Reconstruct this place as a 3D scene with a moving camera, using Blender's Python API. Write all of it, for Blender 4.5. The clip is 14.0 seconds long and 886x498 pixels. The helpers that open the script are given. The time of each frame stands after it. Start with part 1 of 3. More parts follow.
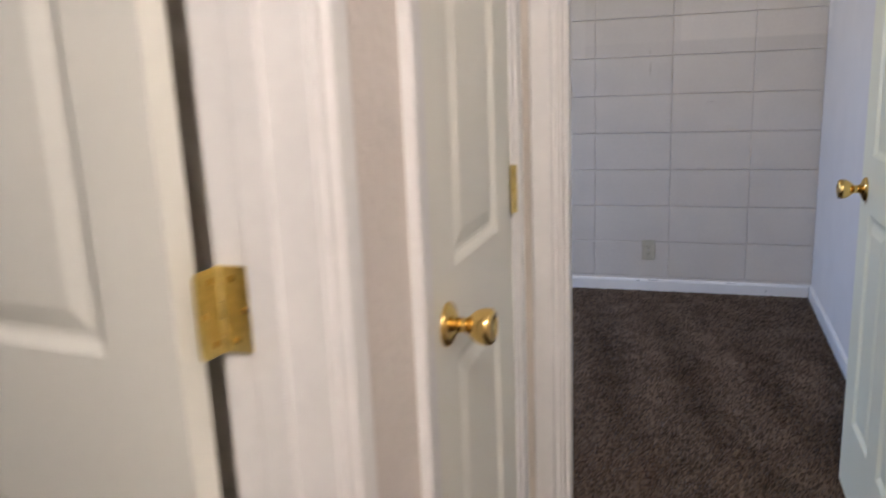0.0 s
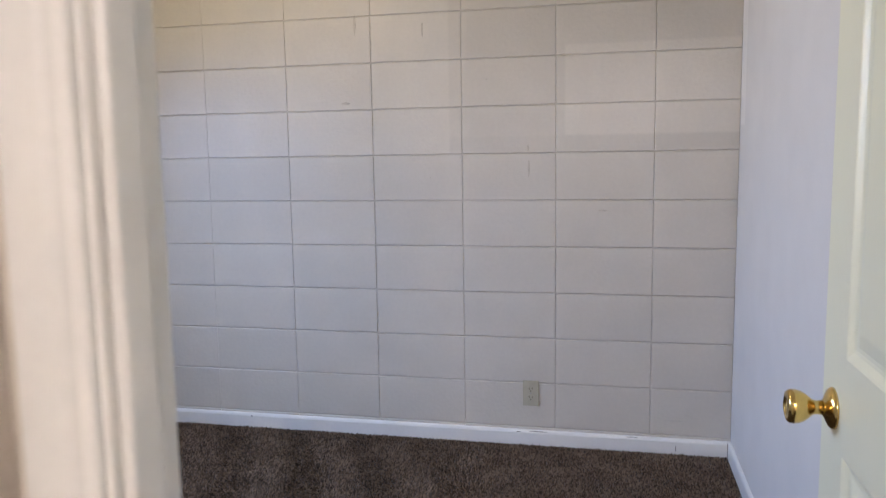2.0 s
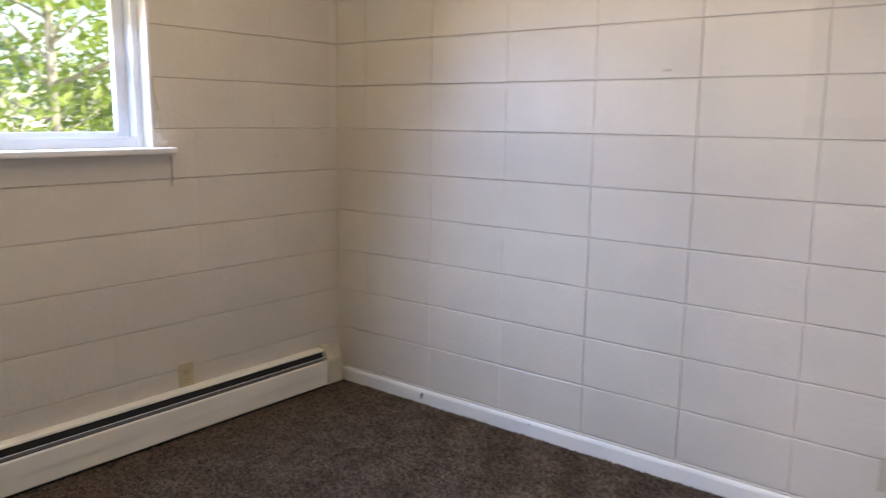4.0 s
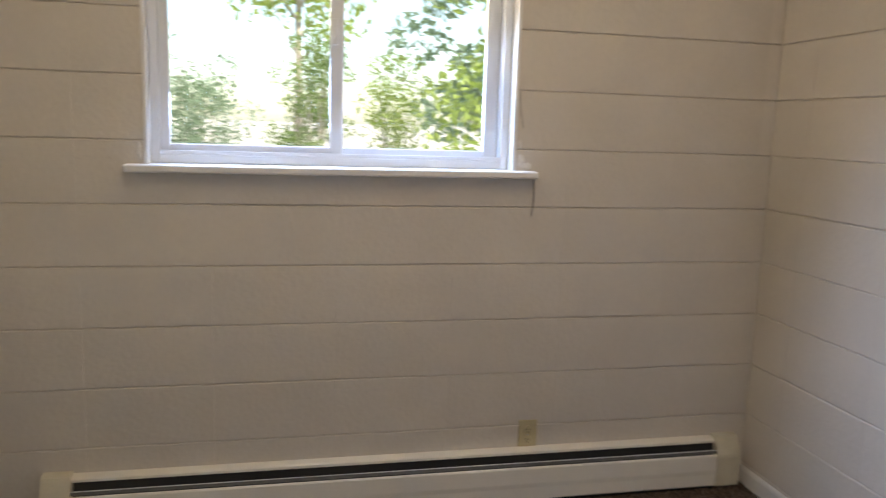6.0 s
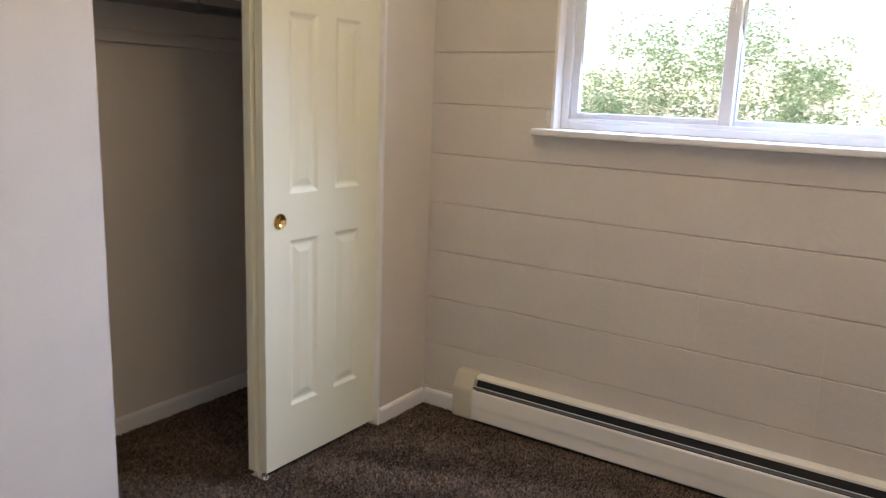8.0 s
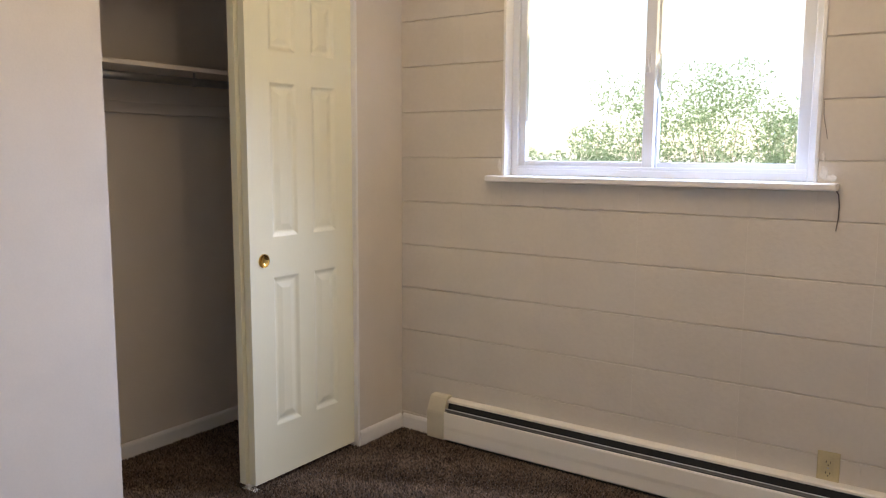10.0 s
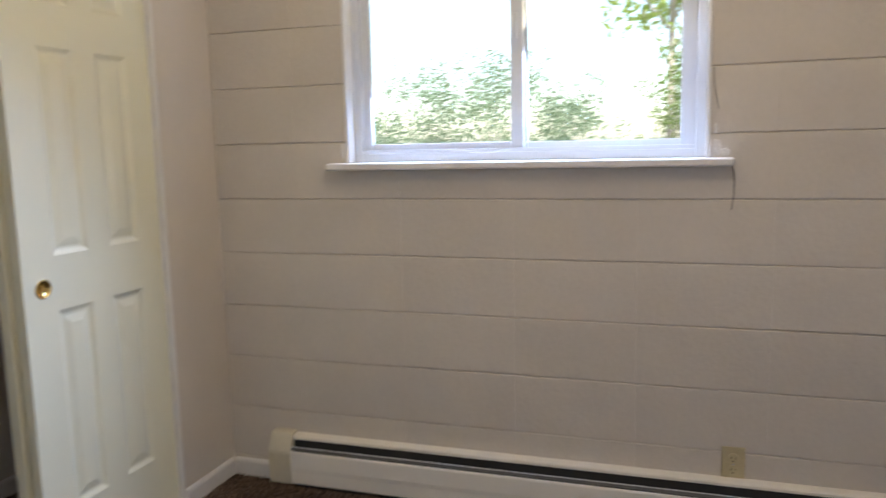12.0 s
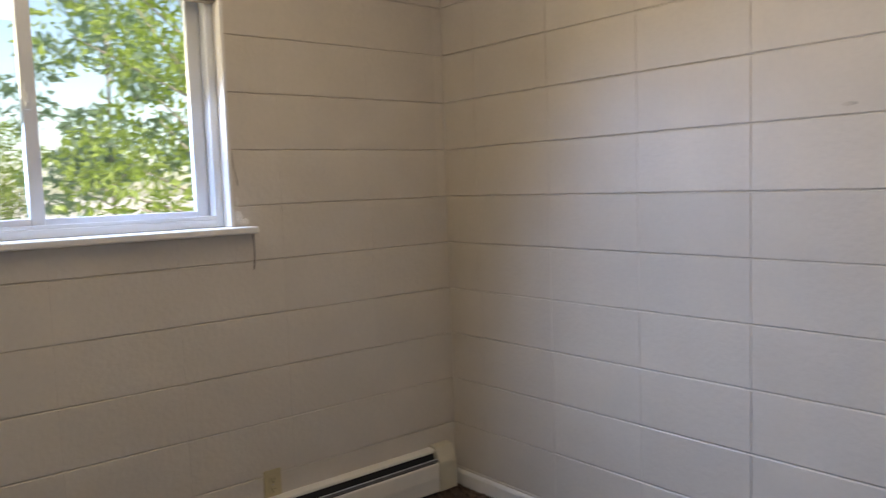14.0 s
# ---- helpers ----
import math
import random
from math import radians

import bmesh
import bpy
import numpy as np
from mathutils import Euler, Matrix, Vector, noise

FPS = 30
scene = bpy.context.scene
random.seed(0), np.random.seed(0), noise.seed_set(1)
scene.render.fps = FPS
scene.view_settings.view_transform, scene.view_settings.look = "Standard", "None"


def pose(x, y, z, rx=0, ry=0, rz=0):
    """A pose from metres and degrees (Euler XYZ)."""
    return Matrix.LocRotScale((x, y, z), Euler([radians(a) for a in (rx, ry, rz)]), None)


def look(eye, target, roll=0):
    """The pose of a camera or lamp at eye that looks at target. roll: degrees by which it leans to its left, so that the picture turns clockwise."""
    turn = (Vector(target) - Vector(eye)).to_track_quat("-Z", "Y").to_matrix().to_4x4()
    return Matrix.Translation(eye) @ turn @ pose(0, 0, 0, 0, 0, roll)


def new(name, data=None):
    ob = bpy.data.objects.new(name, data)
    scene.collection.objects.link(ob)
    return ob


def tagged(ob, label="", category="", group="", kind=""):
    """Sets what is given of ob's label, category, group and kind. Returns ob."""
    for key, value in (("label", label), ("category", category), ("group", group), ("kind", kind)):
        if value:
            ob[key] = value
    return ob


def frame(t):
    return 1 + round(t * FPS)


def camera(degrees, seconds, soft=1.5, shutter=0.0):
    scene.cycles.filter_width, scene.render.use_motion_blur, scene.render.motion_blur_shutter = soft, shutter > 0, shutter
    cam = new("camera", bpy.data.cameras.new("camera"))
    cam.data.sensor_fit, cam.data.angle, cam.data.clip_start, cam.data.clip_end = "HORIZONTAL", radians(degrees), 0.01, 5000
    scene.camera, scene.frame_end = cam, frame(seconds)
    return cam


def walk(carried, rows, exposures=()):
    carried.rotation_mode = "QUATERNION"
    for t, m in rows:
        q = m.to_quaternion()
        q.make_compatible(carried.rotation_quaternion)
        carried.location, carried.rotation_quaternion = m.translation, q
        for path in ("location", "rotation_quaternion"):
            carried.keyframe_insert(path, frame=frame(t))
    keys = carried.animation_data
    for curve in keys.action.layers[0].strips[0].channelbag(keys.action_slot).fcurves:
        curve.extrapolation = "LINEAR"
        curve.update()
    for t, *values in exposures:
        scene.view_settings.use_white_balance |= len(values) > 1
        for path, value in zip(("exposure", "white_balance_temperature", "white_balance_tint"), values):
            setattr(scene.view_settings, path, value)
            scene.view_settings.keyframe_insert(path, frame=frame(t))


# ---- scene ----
cam = camera(60.0, 14.0, soft=1.2, shutter=0.4)
PATH = [
    (0, (2.624, -4.373, 1.238), (2.0, -2.523, 0.802), -2.4),
    (0.5, (2.666, -4.095, 1.253), (2.174, -2.19, 0.896), -1.6),
    (1, (2.66, -3.859, 1.267), (2.212, -1.934, 0.959), -1.5),
    (1.5, (2.669, -3.582, 1.28), (2.257, -1.643, 1.017), -1.2),
    (2, (2.718, -3.324, 1.296), (2.289, -1.385, 1.055), -0.9),
    (2.2, (2.728, -3.236, 1.3), (2.274, -1.302, 1.061), -0.8),
    (4.3, (2.655, -2.565, 1.362), (1.265, -1.155, 1.007), 0.9),
    (4.5, (2.628, -2.458, 1.366), (1.154, -1.156, 1.006), 1.1),
    (5, (2.575, -2.231, 1.388), (0.928, -1.151, 1.04), 1.9),
    (5.5, (2.51, -2.022, 1.401), (0.709, -1.222, 1.061), 2.1),
    (6, (2.432, -1.822, 1.377), (0.503, -1.399, 1.059), 1.8),
    (6.5, (2.495, -1.533, 1.319), (0.519, -1.586, 1.017), 1.4),
    (7, (2.488, -1.379, 1.347), (0.57, -1.818, 0.986), 1.7),
    (7.5, (2.444, -1.154, 1.314), (0.679, -2.013, 0.932), 1.7),
    (8, (2.477, -0.94, 1.346), (0.847, -2.028, 0.947), 2.1),
    (8.5, (2.57, -0.777, 1.342), (1.009, -1.968, 0.961), 1.7),
    (9, (2.69, -0.624, 1.32), (1.1, -1.794, 0.996), 0.7),
    (9.2, (2.70, -0.55, 1.325), (1.089, -1.706, 1.067), 0.2),
    (11.3, (2.62, -0.745, 1.31), (0.937, -1.782, 1.007), -0.6),
    (11.5, (2.574, -0.845, 1.317), (0.836, -1.782, 0.998), -0.9),
    (12, (2.363, -1.049, 1.289), (0.48, -1.668, 1.017), -1.3),
    (12.5, (2.329, -1.381, 1.295), (0.343, -1.455, 1.068), -1.8),
    (13, (2.402, -1.619, 1.297), (0.448, -1.23, 1.123), -2.5),
    (13.5, (2.462, -1.892, 1.354), (0.681, -0.998, 1.175), -2.1),
    (14, (2.446, -2.194, 1.354), (0.913, -0.92, 1.187), -2.0),
]
walk(cam, [(t, look(e, g, r)) for t, e, g, r in PATH], [(0, 0.85, 6500, 15), (0.5, 0.9, 6600, 16), (2.2, 1.25, 6600, 15), (4.5, 1.5, 7200, 17), (5.5, 1.3, 7300, 17), (6.5, 1.3, 7000, 15), (7.5, 1.6, 7100, 17), (9, 1.65, 7500, 21), (11.5, 1.62, 7000, 17), (12.5, 1.25, 6600, 16), (13, 1.18, 6800, 15), (14, 0.98, 7200, 16)])

# ---- light ----
world = bpy.data.worlds.new("world")
scene.world = world
world.use_nodes = True
wn = world.node_tree
sky = wn.nodes.new("ShaderNodeTexSky")
sky.sky_type, sky.sun_disc = "NISHITA", False
sky.sun_elevation, sky.sun_rotation = radians(48), radians(70)
wn.nodes["Background"].inputs["Strength"].default_value = 0.15
wn.links.new(sky.outputs["Color"], wn.nodes["Background"].inputs["Color"])


def lamp(name, kind, m, power, color, **kw):
    d = bpy.data.lights.new(name, kind)
    d.energy, d.color = power, color
    for k, v in kw.items():
        if k == "size":
            d.size = v
        elif k == "size_y":
            d.shape, d.size_y = "RECTANGLE", v
        elif k == "spread":
            d.spread = v
        elif k == "angle":
            d.angle = v
        elif k == "radius":
            d.shadow_soft_size = v
    o = new(name, d)
    o.matrix_world = m
    return o


SUN_DIR = Vector((math.cos(radians(48)) * 0.94, math.cos(radians(48)) * 0.34, math.sin(radians(48))))
lamp("sun", "SUN", look(SUN_DIR * 40, (0, 0, 0)), 5.0, (1.0, 0.94, 0.85), angle=radians(0.5))
# skylight falls downwards through the window, the sunlit garden throws its light upwards
lamp("window_skylight", "AREA", look((-0.205, -1.62, 1.625), (1.80, -1.24, 0.065)), 18, (0.38, 0.58, 1.0), size=1.07, size_y=0.70, spread=radians(120))
lamp("window_garden_light", "AREA", look((-0.208, -1.62, 1.625), (1.80, -1.24, 3.065)), 7.0, (1.0, 0.91, 0.64), size=1.07, size_y=0.70, spread=radians(110))
lamp("bedroom_lamp_light", "POINT", Matrix.Translation((1.35, -1.35, 2.30)), 2.6, (1.0, 0.82, 0.62), radius=0.07)
# unseen fill lamp, placed and powered to brighten the hall and side room door
lamp("hall_fill_light", "POINT", Matrix.Translation((2.82, -5.0, 2.30)), 30, (1.0, 0.97, 0.97), radius=0.11)

# ---- materials ----


def material(name, color, rough=0.5, metal=0.0, var=0.08, scale=6.0, fine=180.0, bump=0.1, bump_dist=0.002, rand=0.0, spec=0.5, stretch=(1, 1, 1), second=None, patch=0.0):
    m = bpy.data.materials.new(name)
    m.use_nodes = True
    nt = m.node_tree
    b = nt.nodes["Principled BSDF"]
    N, L = nt.nodes.new, nt.links.new
    b.inputs["Roughness"].default_value, b.inputs["Metallic"].default_value = rough, metal
    b.inputs["Specular IOR Level"].default_value = spec
    co = N("ShaderNodeTexCoord")
    geo = N("ShaderNodeNewGeometry")
    mp = N("ShaderNodeMapping")
    mp.inputs["Scale"].default_value = stretch
    L(geo.outputs["Position"], mp.inputs["Vector"])
    n1, n2 = N("ShaderNodeTexNoise"), N("ShaderNodeTexNoise")
    n1.inputs["Scale"].default_value, n1.inputs["Detail"].default_value = scale, 5
    n2.inputs["Scale"].default_value, n2.inputs["Detail"].default_value = fine, 3
    L(mp.outputs["Vector"], n1.inputs["Vector"])
    L(mp.outputs["Vector"], n2.inputs["Vector"])
    r = N("ShaderNodeMapRange")
    r.inputs["From Min"].default_value, r.inputs["From Max"].default_value = 0.3, 0.7
    r.inputs["To Min"].default_value, r.inputs["To Max"].default_value = 1 - var, 1 + var
    L(n1.outputs["Fac"], r.inputs["Value"])
    r2 = N("ShaderNodeMapRange")
    r2.inputs["From Min"].default_value, r2.inputs["From Max"].default_value = 0.3, 0.7
    r2.inputs["To Min"].default_value, r2.inputs["To Max"].default_value = 1 - var * 0.5 - patch, 1 + var * 0.5 + patch
    L(n2.outputs["Fac"], r2.inputs["Value"])
    mul = N("ShaderNodeMath")
    mul.operation = "MULTIPLY"
    L(r.outputs["Result"], mul.inputs[0])
    L(r2.outputs["Result"], mul.inputs[1])
    last = mul
    if rand:
        oi = N("ShaderNodeObjectInfo")
        r3 = N("ShaderNodeMapRange")
        r3.inputs["To Min"].default_value, r3.inputs["To Max"].default_value = 1 - rand, 1 + rand
        L(oi.outputs["Random"], r3.inputs["Value"])
        m3 = N("ShaderNodeMath")
        m3.operation = "MULTIPLY"
        L(mul.outputs[0], m3.inputs[0])
        L(r3.outputs["Result"], m3.inputs[1])
        last = m3
    mix = N("ShaderNodeMix")
    mix.data_type, mix.blend_type = "RGBA", "MULTIPLY"
    mix.inputs["Factor"].default_value = 1.0
    mix.inputs["A"].default_value = (*color, 1)
    if second:
        mc = N("ShaderNodeMix")
        mc.data_type = "RGBA"
        mc.inputs["A"].default_value, mc.inputs["B"].default_value = (*color, 1), (*second, 1)
        L(n2.outputs["Fac"], mc.inputs["Factor"])
        L(mc.outputs["Result"], mix.inputs["A"])
    cb = N("ShaderNodeCombineColor")
    for i in range(3):
        L(last.outputs[0], cb.inputs[i])
    L(cb.outputs["Color"], mix.inputs["B"])
    L(mix.outputs["Result"], b.inputs["Base Color"])
    if bump:
        bp = N("ShaderNodeBump")
        bp.inputs["Strength"].default_value, bp.inputs["Distance"].default_value = bump, bump_dist
        L(n2.outputs["Fac"], bp.inputs["Height"])
        L(bp.outputs["Normal"], b.inputs["Normal"])
    return m


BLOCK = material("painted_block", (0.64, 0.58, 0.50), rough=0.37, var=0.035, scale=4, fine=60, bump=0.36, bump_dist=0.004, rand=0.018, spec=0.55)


def tone_patch(m, lo, hi, gain):
    """Scales the base colour by gain inside the box from lo to hi."""
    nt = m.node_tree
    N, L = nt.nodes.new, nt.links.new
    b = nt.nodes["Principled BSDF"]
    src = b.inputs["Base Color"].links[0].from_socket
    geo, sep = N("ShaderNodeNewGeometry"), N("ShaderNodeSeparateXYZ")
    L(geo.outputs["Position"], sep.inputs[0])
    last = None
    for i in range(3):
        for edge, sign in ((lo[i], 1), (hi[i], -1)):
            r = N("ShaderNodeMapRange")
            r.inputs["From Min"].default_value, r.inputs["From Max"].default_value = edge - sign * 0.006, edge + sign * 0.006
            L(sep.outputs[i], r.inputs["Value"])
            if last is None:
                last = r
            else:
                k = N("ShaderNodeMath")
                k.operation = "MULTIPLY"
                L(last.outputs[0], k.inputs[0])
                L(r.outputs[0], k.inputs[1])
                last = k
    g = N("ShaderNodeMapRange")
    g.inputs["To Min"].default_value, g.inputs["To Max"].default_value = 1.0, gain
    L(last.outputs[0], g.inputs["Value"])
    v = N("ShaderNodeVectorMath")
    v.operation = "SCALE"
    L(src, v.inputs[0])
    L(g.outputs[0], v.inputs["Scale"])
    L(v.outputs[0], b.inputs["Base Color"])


# paler boxes high on the wall, a slightly darker strip at z 1.31 to 1.375
tone_patch(BLOCK, (2.52, -0.05, 1.375), (3.4, 0.05, 1.75), 1.09)
tone_patch(BLOCK, (-0.2, -0.05, 1.302), (2.02, 0.05, 2.5), 1.06)
tone_patch(BLOCK, (2.02, -0.05, 1.31), (3.4, 0.05, 1.375), 0.96)
PLASTER = material("painted_plaster", (0.70, 0.63, 0.54), rough=0.36, var=0.03, scale=5, fine=150, bump=0.12, bump_dist=0.002)
HALLP = material("textured_plaster", (0.74, 0.665, 0.59), rough=0.6, var=0.03, scale=5, fine=55, bump=0.7, bump_dist=0.004)
EASTP = material("pale_plaster", (0.74, 0.70, 0.66), rough=0.5, var=0.03, scale=5, fine=150, bump=0.15, bump_dist=0.002)
tone_patch(EASTP, (3.2, -0.11, 1.40), (3.3, 0.1, 2.5), 1.12)
CEIL = material("ceiling_paint", (0.80, 0.77, 0.73), rough=0.9, var=0.03, fine=90, bump=0.5, bump_dist=0.003)
TRIM = material("white_gloss_trim", (0.80, 0.775, 0.73), rough=0.32, var=0.03, scale=8, fine=60, bump=0.05)
DOORW = material("white_satin_door", (0.82, 0.80, 0.70), rough=0.52, var=0.02, scale=3, fine=300, bump=0.12, bump_dist=0.0006, stretch=(1, 1, 0.12))
DOORC = material("cream_satin_door", (0.84, 0.80, 0.59), rough=0.38, var=0.02, scale=3, fine=300, bump=0.12, bump_dist=0.0006, stretch=(1, 1, 0.12))
VINYL = material("white_vinyl", (0.72, 0.74, 0.76), rough=0.3, var=0.02, bump=0.02)
BRASS = material("polished_brass", (0.78, 0.55, 0.20), rough=0.16, metal=1.0, var=0.08, scale=30, bump=0.02)
BRASSD = material("dull_brass", (0.74, 0.60, 0.24), rough=0.38, metal=1.0, var=0.15, scale=40, bump=0.05)
ENAMEL = material("cream_enamel", (0.86, 0.81, 0.71), rough=0.35, var=0.03, scale=6, bump=0.03)
CAPM = material("aged_beige_plastic", (0.62, 0.56, 0.42), rough=0.45, var=0.06, scale=15, bump=0.04)
IVORY = material("ivory_plastic", (0.52, 0.44, 0.26), rough=0.4, var=0.06, scale=20, bump=0.03)
TAN = material("pale_ivory_plastic", (0.50, 0.45, 0.33), rough=0.4, var=0.05, scale=20, bump=0.03)
# near-black that stands in for the shade inside heater and outlet slots
DARK = material("shade_black", (0.012, 0.011, 0.010), rough=0.8, var=0.2, bump=0)
DAMPER = material("dark_damper", (0.11, 0.107, 0.10), rough=0.4, metal=0.3, var=0.15, scale=25, bump=0.03)
STEEL = material("grey_steel", (0.42, 0.42, 0.44), rough=0.3, metal=1.0, var=0.1, scale=25, bump=0.03)
DIRT = material("dark_cord", (0.10, 0.08, 0.06), rough=0.7, var=0.2, bump=0)
BLIND = material("dark_blind", (0.10, 0.085, 0.075), rough=0.5, var=0.1, bump=0.02)
BARK = material("bark", (0.36, 0.32, 0.27), rough=0.9, var=0.3, scale=12, fine=60, bump=0.8, bump_dist=0.02, stretch=(1, 1, 0.2))
GRASS = material("pale_gravel", (0.46, 0.44, 0.39), rough=0.9, var=0.35, scale=2, fine=40, bump=0.6, bump_dist=0.03)


def leaf_material(name, color):
    m = material(name, color, rough=0.5, var=0.25, scale=3, fine=30, bump=0)
    nt = m.node_tree
    b = nt.nodes["Principled BSDF"]
    tr = nt.nodes.new("ShaderNodeBsdfTranslucent")
    tr.inputs["Color"].default_value = (color[0] * 1.6, color[1] * 1.7, color[2], 1)
    mx = nt.nodes.new("ShaderNodeMixShader")
    mx.inputs[0].default_value = 0.5
    nt.links.new(b.outputs[0], mx.inputs[1])
    nt.links.new(tr.outputs[0], mx.inputs[2])
    nt.links.new(mx.outputs[0], nt.nodes["Material Output"].inputs["Surface"])
    return m


LEAF_A = leaf_material("leaves_bright", (0.26, 0.33, 0.09))
LEAF_B = leaf_material("leaves_deep", (0.15, 0.22, 0.07))
LEAF_C = leaf_material("leaves_grey_green", (0.18, 0.25, 0.19))


def carpet_material():
    m = bpy.data.materials.new("brown_cut_pile_carpet")
    m.use_nodes = True
    nt = m.node_tree
    N, L = nt.nodes.new, nt.links.new
    b = nt.nodes["Principled BSDF"]
    b.inputs["Roughness"].default_value = 1.0
    b.inputs["Specular IOR Level"].default_value = 0.1
    b.inputs["Sheen Weight"].default_value = 0.25
    geo = N("ShaderNodeNewGeometry")
    fib, mid, vac, wob = (N("ShaderNodeTexNoise") for _ in range(4))
    for n, s, d in ((fib, 150, 2), (mid, 60, 2), (vac, 1.0, 1), (wob, 2.2, 3)):
        n.inputs["Scale"].default_value, n.inputs["Detail"].default_value = s, d
    mp = N("ShaderNodeMapping")
    mp.inputs["Scale"].default_value = (4.6, 0.9, 1)
    mp.inputs["Rotation"].default_value = (0, 0, 0.35)
    L(geo.outputs["Position"], mp.inputs["Vector"])
    L(mp.outputs["Vector"], vac.inputs["Vector"])
    for n in (fib, mid, wob):
        L(geo.outputs["Position"], n.inputs["Vector"])
    ramp = N("ShaderNodeValToRGB")
    e = ramp.color_ramp.elements
    e[0].position, e[0].color = 0.40, (0.012, 0.008, 0.006, 1)
    e[1].position, e[1].color = 0.62, (0.20, 0.125, 0.088, 1)
    L(fib.outputs["Fac"], ramp.inputs["Fac"])

    def rng(node, lo, hi, a, c):
        r = N("ShaderNodeMapRange")
        for k, v in (("From Min", a), ("From Max", c), ("To Min", lo), ("To Max", hi)):
            r.inputs[k].default_value = v
        L(node.outputs["Fac"], r.inputs["Value"])
        return r
    r1, r2, r3 = rng(mid, 0.45, 1.5, 0.33, 0.67), rng(vac, 0.66, 1.22, 0.40, 0.58), rng(wob, 0.88, 1.12, 0.3, 0.7)
    m1, m2 = N("ShaderNodeMath"), N("ShaderNodeMath")
    m1.operation = m2.operation = "MULTIPLY"
    L(r1.outputs[0], m1.inputs[0]); L(r2.outputs[0], m1.inputs[1])
    L(m1.outputs[0], m2.inputs[0]); L(r3.outputs[0], m2.inputs[1])
    vm = N("ShaderNodeVectorMath")
    vm.operation = "SCALE"
    L(ramp.outputs["Color"], vm.inputs[0]); L(m2.outputs[0], vm.inputs["Scale"])
    L(vm.outputs[0], b.inputs["Base Color"])
    add = N("ShaderNodeMath")
    L(fib.outputs["Fac"], add.inputs[0]); L(mid.outputs["Fac"], add.inputs[1])
    bp = N("ShaderNodeBump")
    bp.inputs["Strength"].default_value, bp.inputs["Distance"].default_value = 1.0, 0.02
    L(add.outputs[0], bp.inputs["Height"])
    L(bp.outputs["Normal"], b.inputs["Normal"])
    return m


CARPET = carpet_material()


def glass_material():
    m = bpy.data.materials.new("window_glass")
    m.use_nodes = True
    nt = m.node_tree
    nt.nodes.remove(nt.nodes["Principled BSDF"])
    t, g, mx, fr = (nt.nodes.new(k) for k in ("ShaderNodeBsdfTransparent", "ShaderNodeBsdfGlossy", "ShaderNodeMixShader", "ShaderNodeFresnel"))
    g.inputs["Roughness"].default_value = 0.02
    t.inputs["Color"].default_value = (0.93, 0.96, 0.95, 1)
    nt.links.new(fr.outputs[0], mx.inputs[0])
    nt.links.new(t.outputs[0], mx.inputs[1])
    nt.links.new(g.outputs[0], mx.inputs[2])
    nt.links.new(mx.outputs[0], nt.nodes["Material Output"].inputs["Surface"])
    return m


GLASS = glass_material()

# ---- mesh helpers ----


def mesh_of(bm, name, mat, smooth=False):
    me = bpy.data.meshes.new(name)
    bmesh.ops.recalc_face_normals(bm, faces=bm.faces)
    bm.to_mesh(me)
    bm.free()
    if mat:
        me.materials.append(mat)
    if smooth:
        for p in me.polygons:
            p.use_smooth = True
    return me


def part(name, bm, mat, parent=None, label="", m=None, smooth=False):
    ob = new(name, mesh_of(bm, name, mat, smooth))
    if m is not None:
        ob.matrix_world = m
    if parent is not None:
        ob.parent = parent
    if label:
        ob["label"] = label
    return ob


def empty(name, m=None):
    ob = new(name)
    if m is not None:
        ob.matrix_basis = m
    return ob


def box(bm, x0, x1, y0, y1, z0, z1, bevel=0.0, seg=1):
    vs = [bm.verts.new((x, y, z)) for x in (x0, x1) for y in (y0, y1) for z in (z0, z1)]
    fs = [bm.faces.new([vs[i] for i in q]) for q in ((0, 1, 3, 2), (4, 6, 7, 5), (0, 4, 5, 1), (2, 3, 7, 6), (0, 2, 6, 4), (1, 5, 7, 3))]
    if bevel:
        es = list({e for f in fs for e in f.edges})
        bmesh.ops.bevel(bm, geom=es, offset=bevel, segments=seg, affect="EDGES", profile=0.5)
    return bm


def boxes(*bs, bevel=0.0, seg=1):
    bm = bmesh.new()
    for b in bs:
        box(bm, *b, bevel=bevel, seg=seg)
    return bm


def lathe(profile, n=28, axis="z"):
    """A turned solid from (radius, height) pairs."""
    bm = bmesh.new()
    rings = []
    for r, h in profile:
        ring = []
        for i in range(n):
            a = 2 * math.pi * i / n
            c, s = r * math.cos(a), r * math.sin(a)
            ring.append(bm.verts.new({"z": (c, s, h), "y": (c, h, s), "x": (h, c, s)}[axis]))
        rings.append(ring)
    for a, b in zip(rings, rings[1:]):
        for i in range(n):
            bm.faces.new((a[i], a[(i + 1) % n], b[(i + 1) % n], b[i]))
    bm.faces.new(rings[0])
    bm.faces.new(rings[-1])
    return bm


def extrude(profile, length):
    """A moulding: (across, out) pairs along z."""
    bm = bmesh.new()
    a = [bm.verts.new((u, -v, 0)) for u, v in profile]
    b = [bm.verts.new((u, -v, length)) for u, v in profile]
    n = len(profile)
    for i in range(n):
        bm.faces.new((a[i], a[(i + 1) % n], b[(i + 1) % n], b[i]))
    bm.faces.new(a)
    bm.faces.new(b)
    return bm


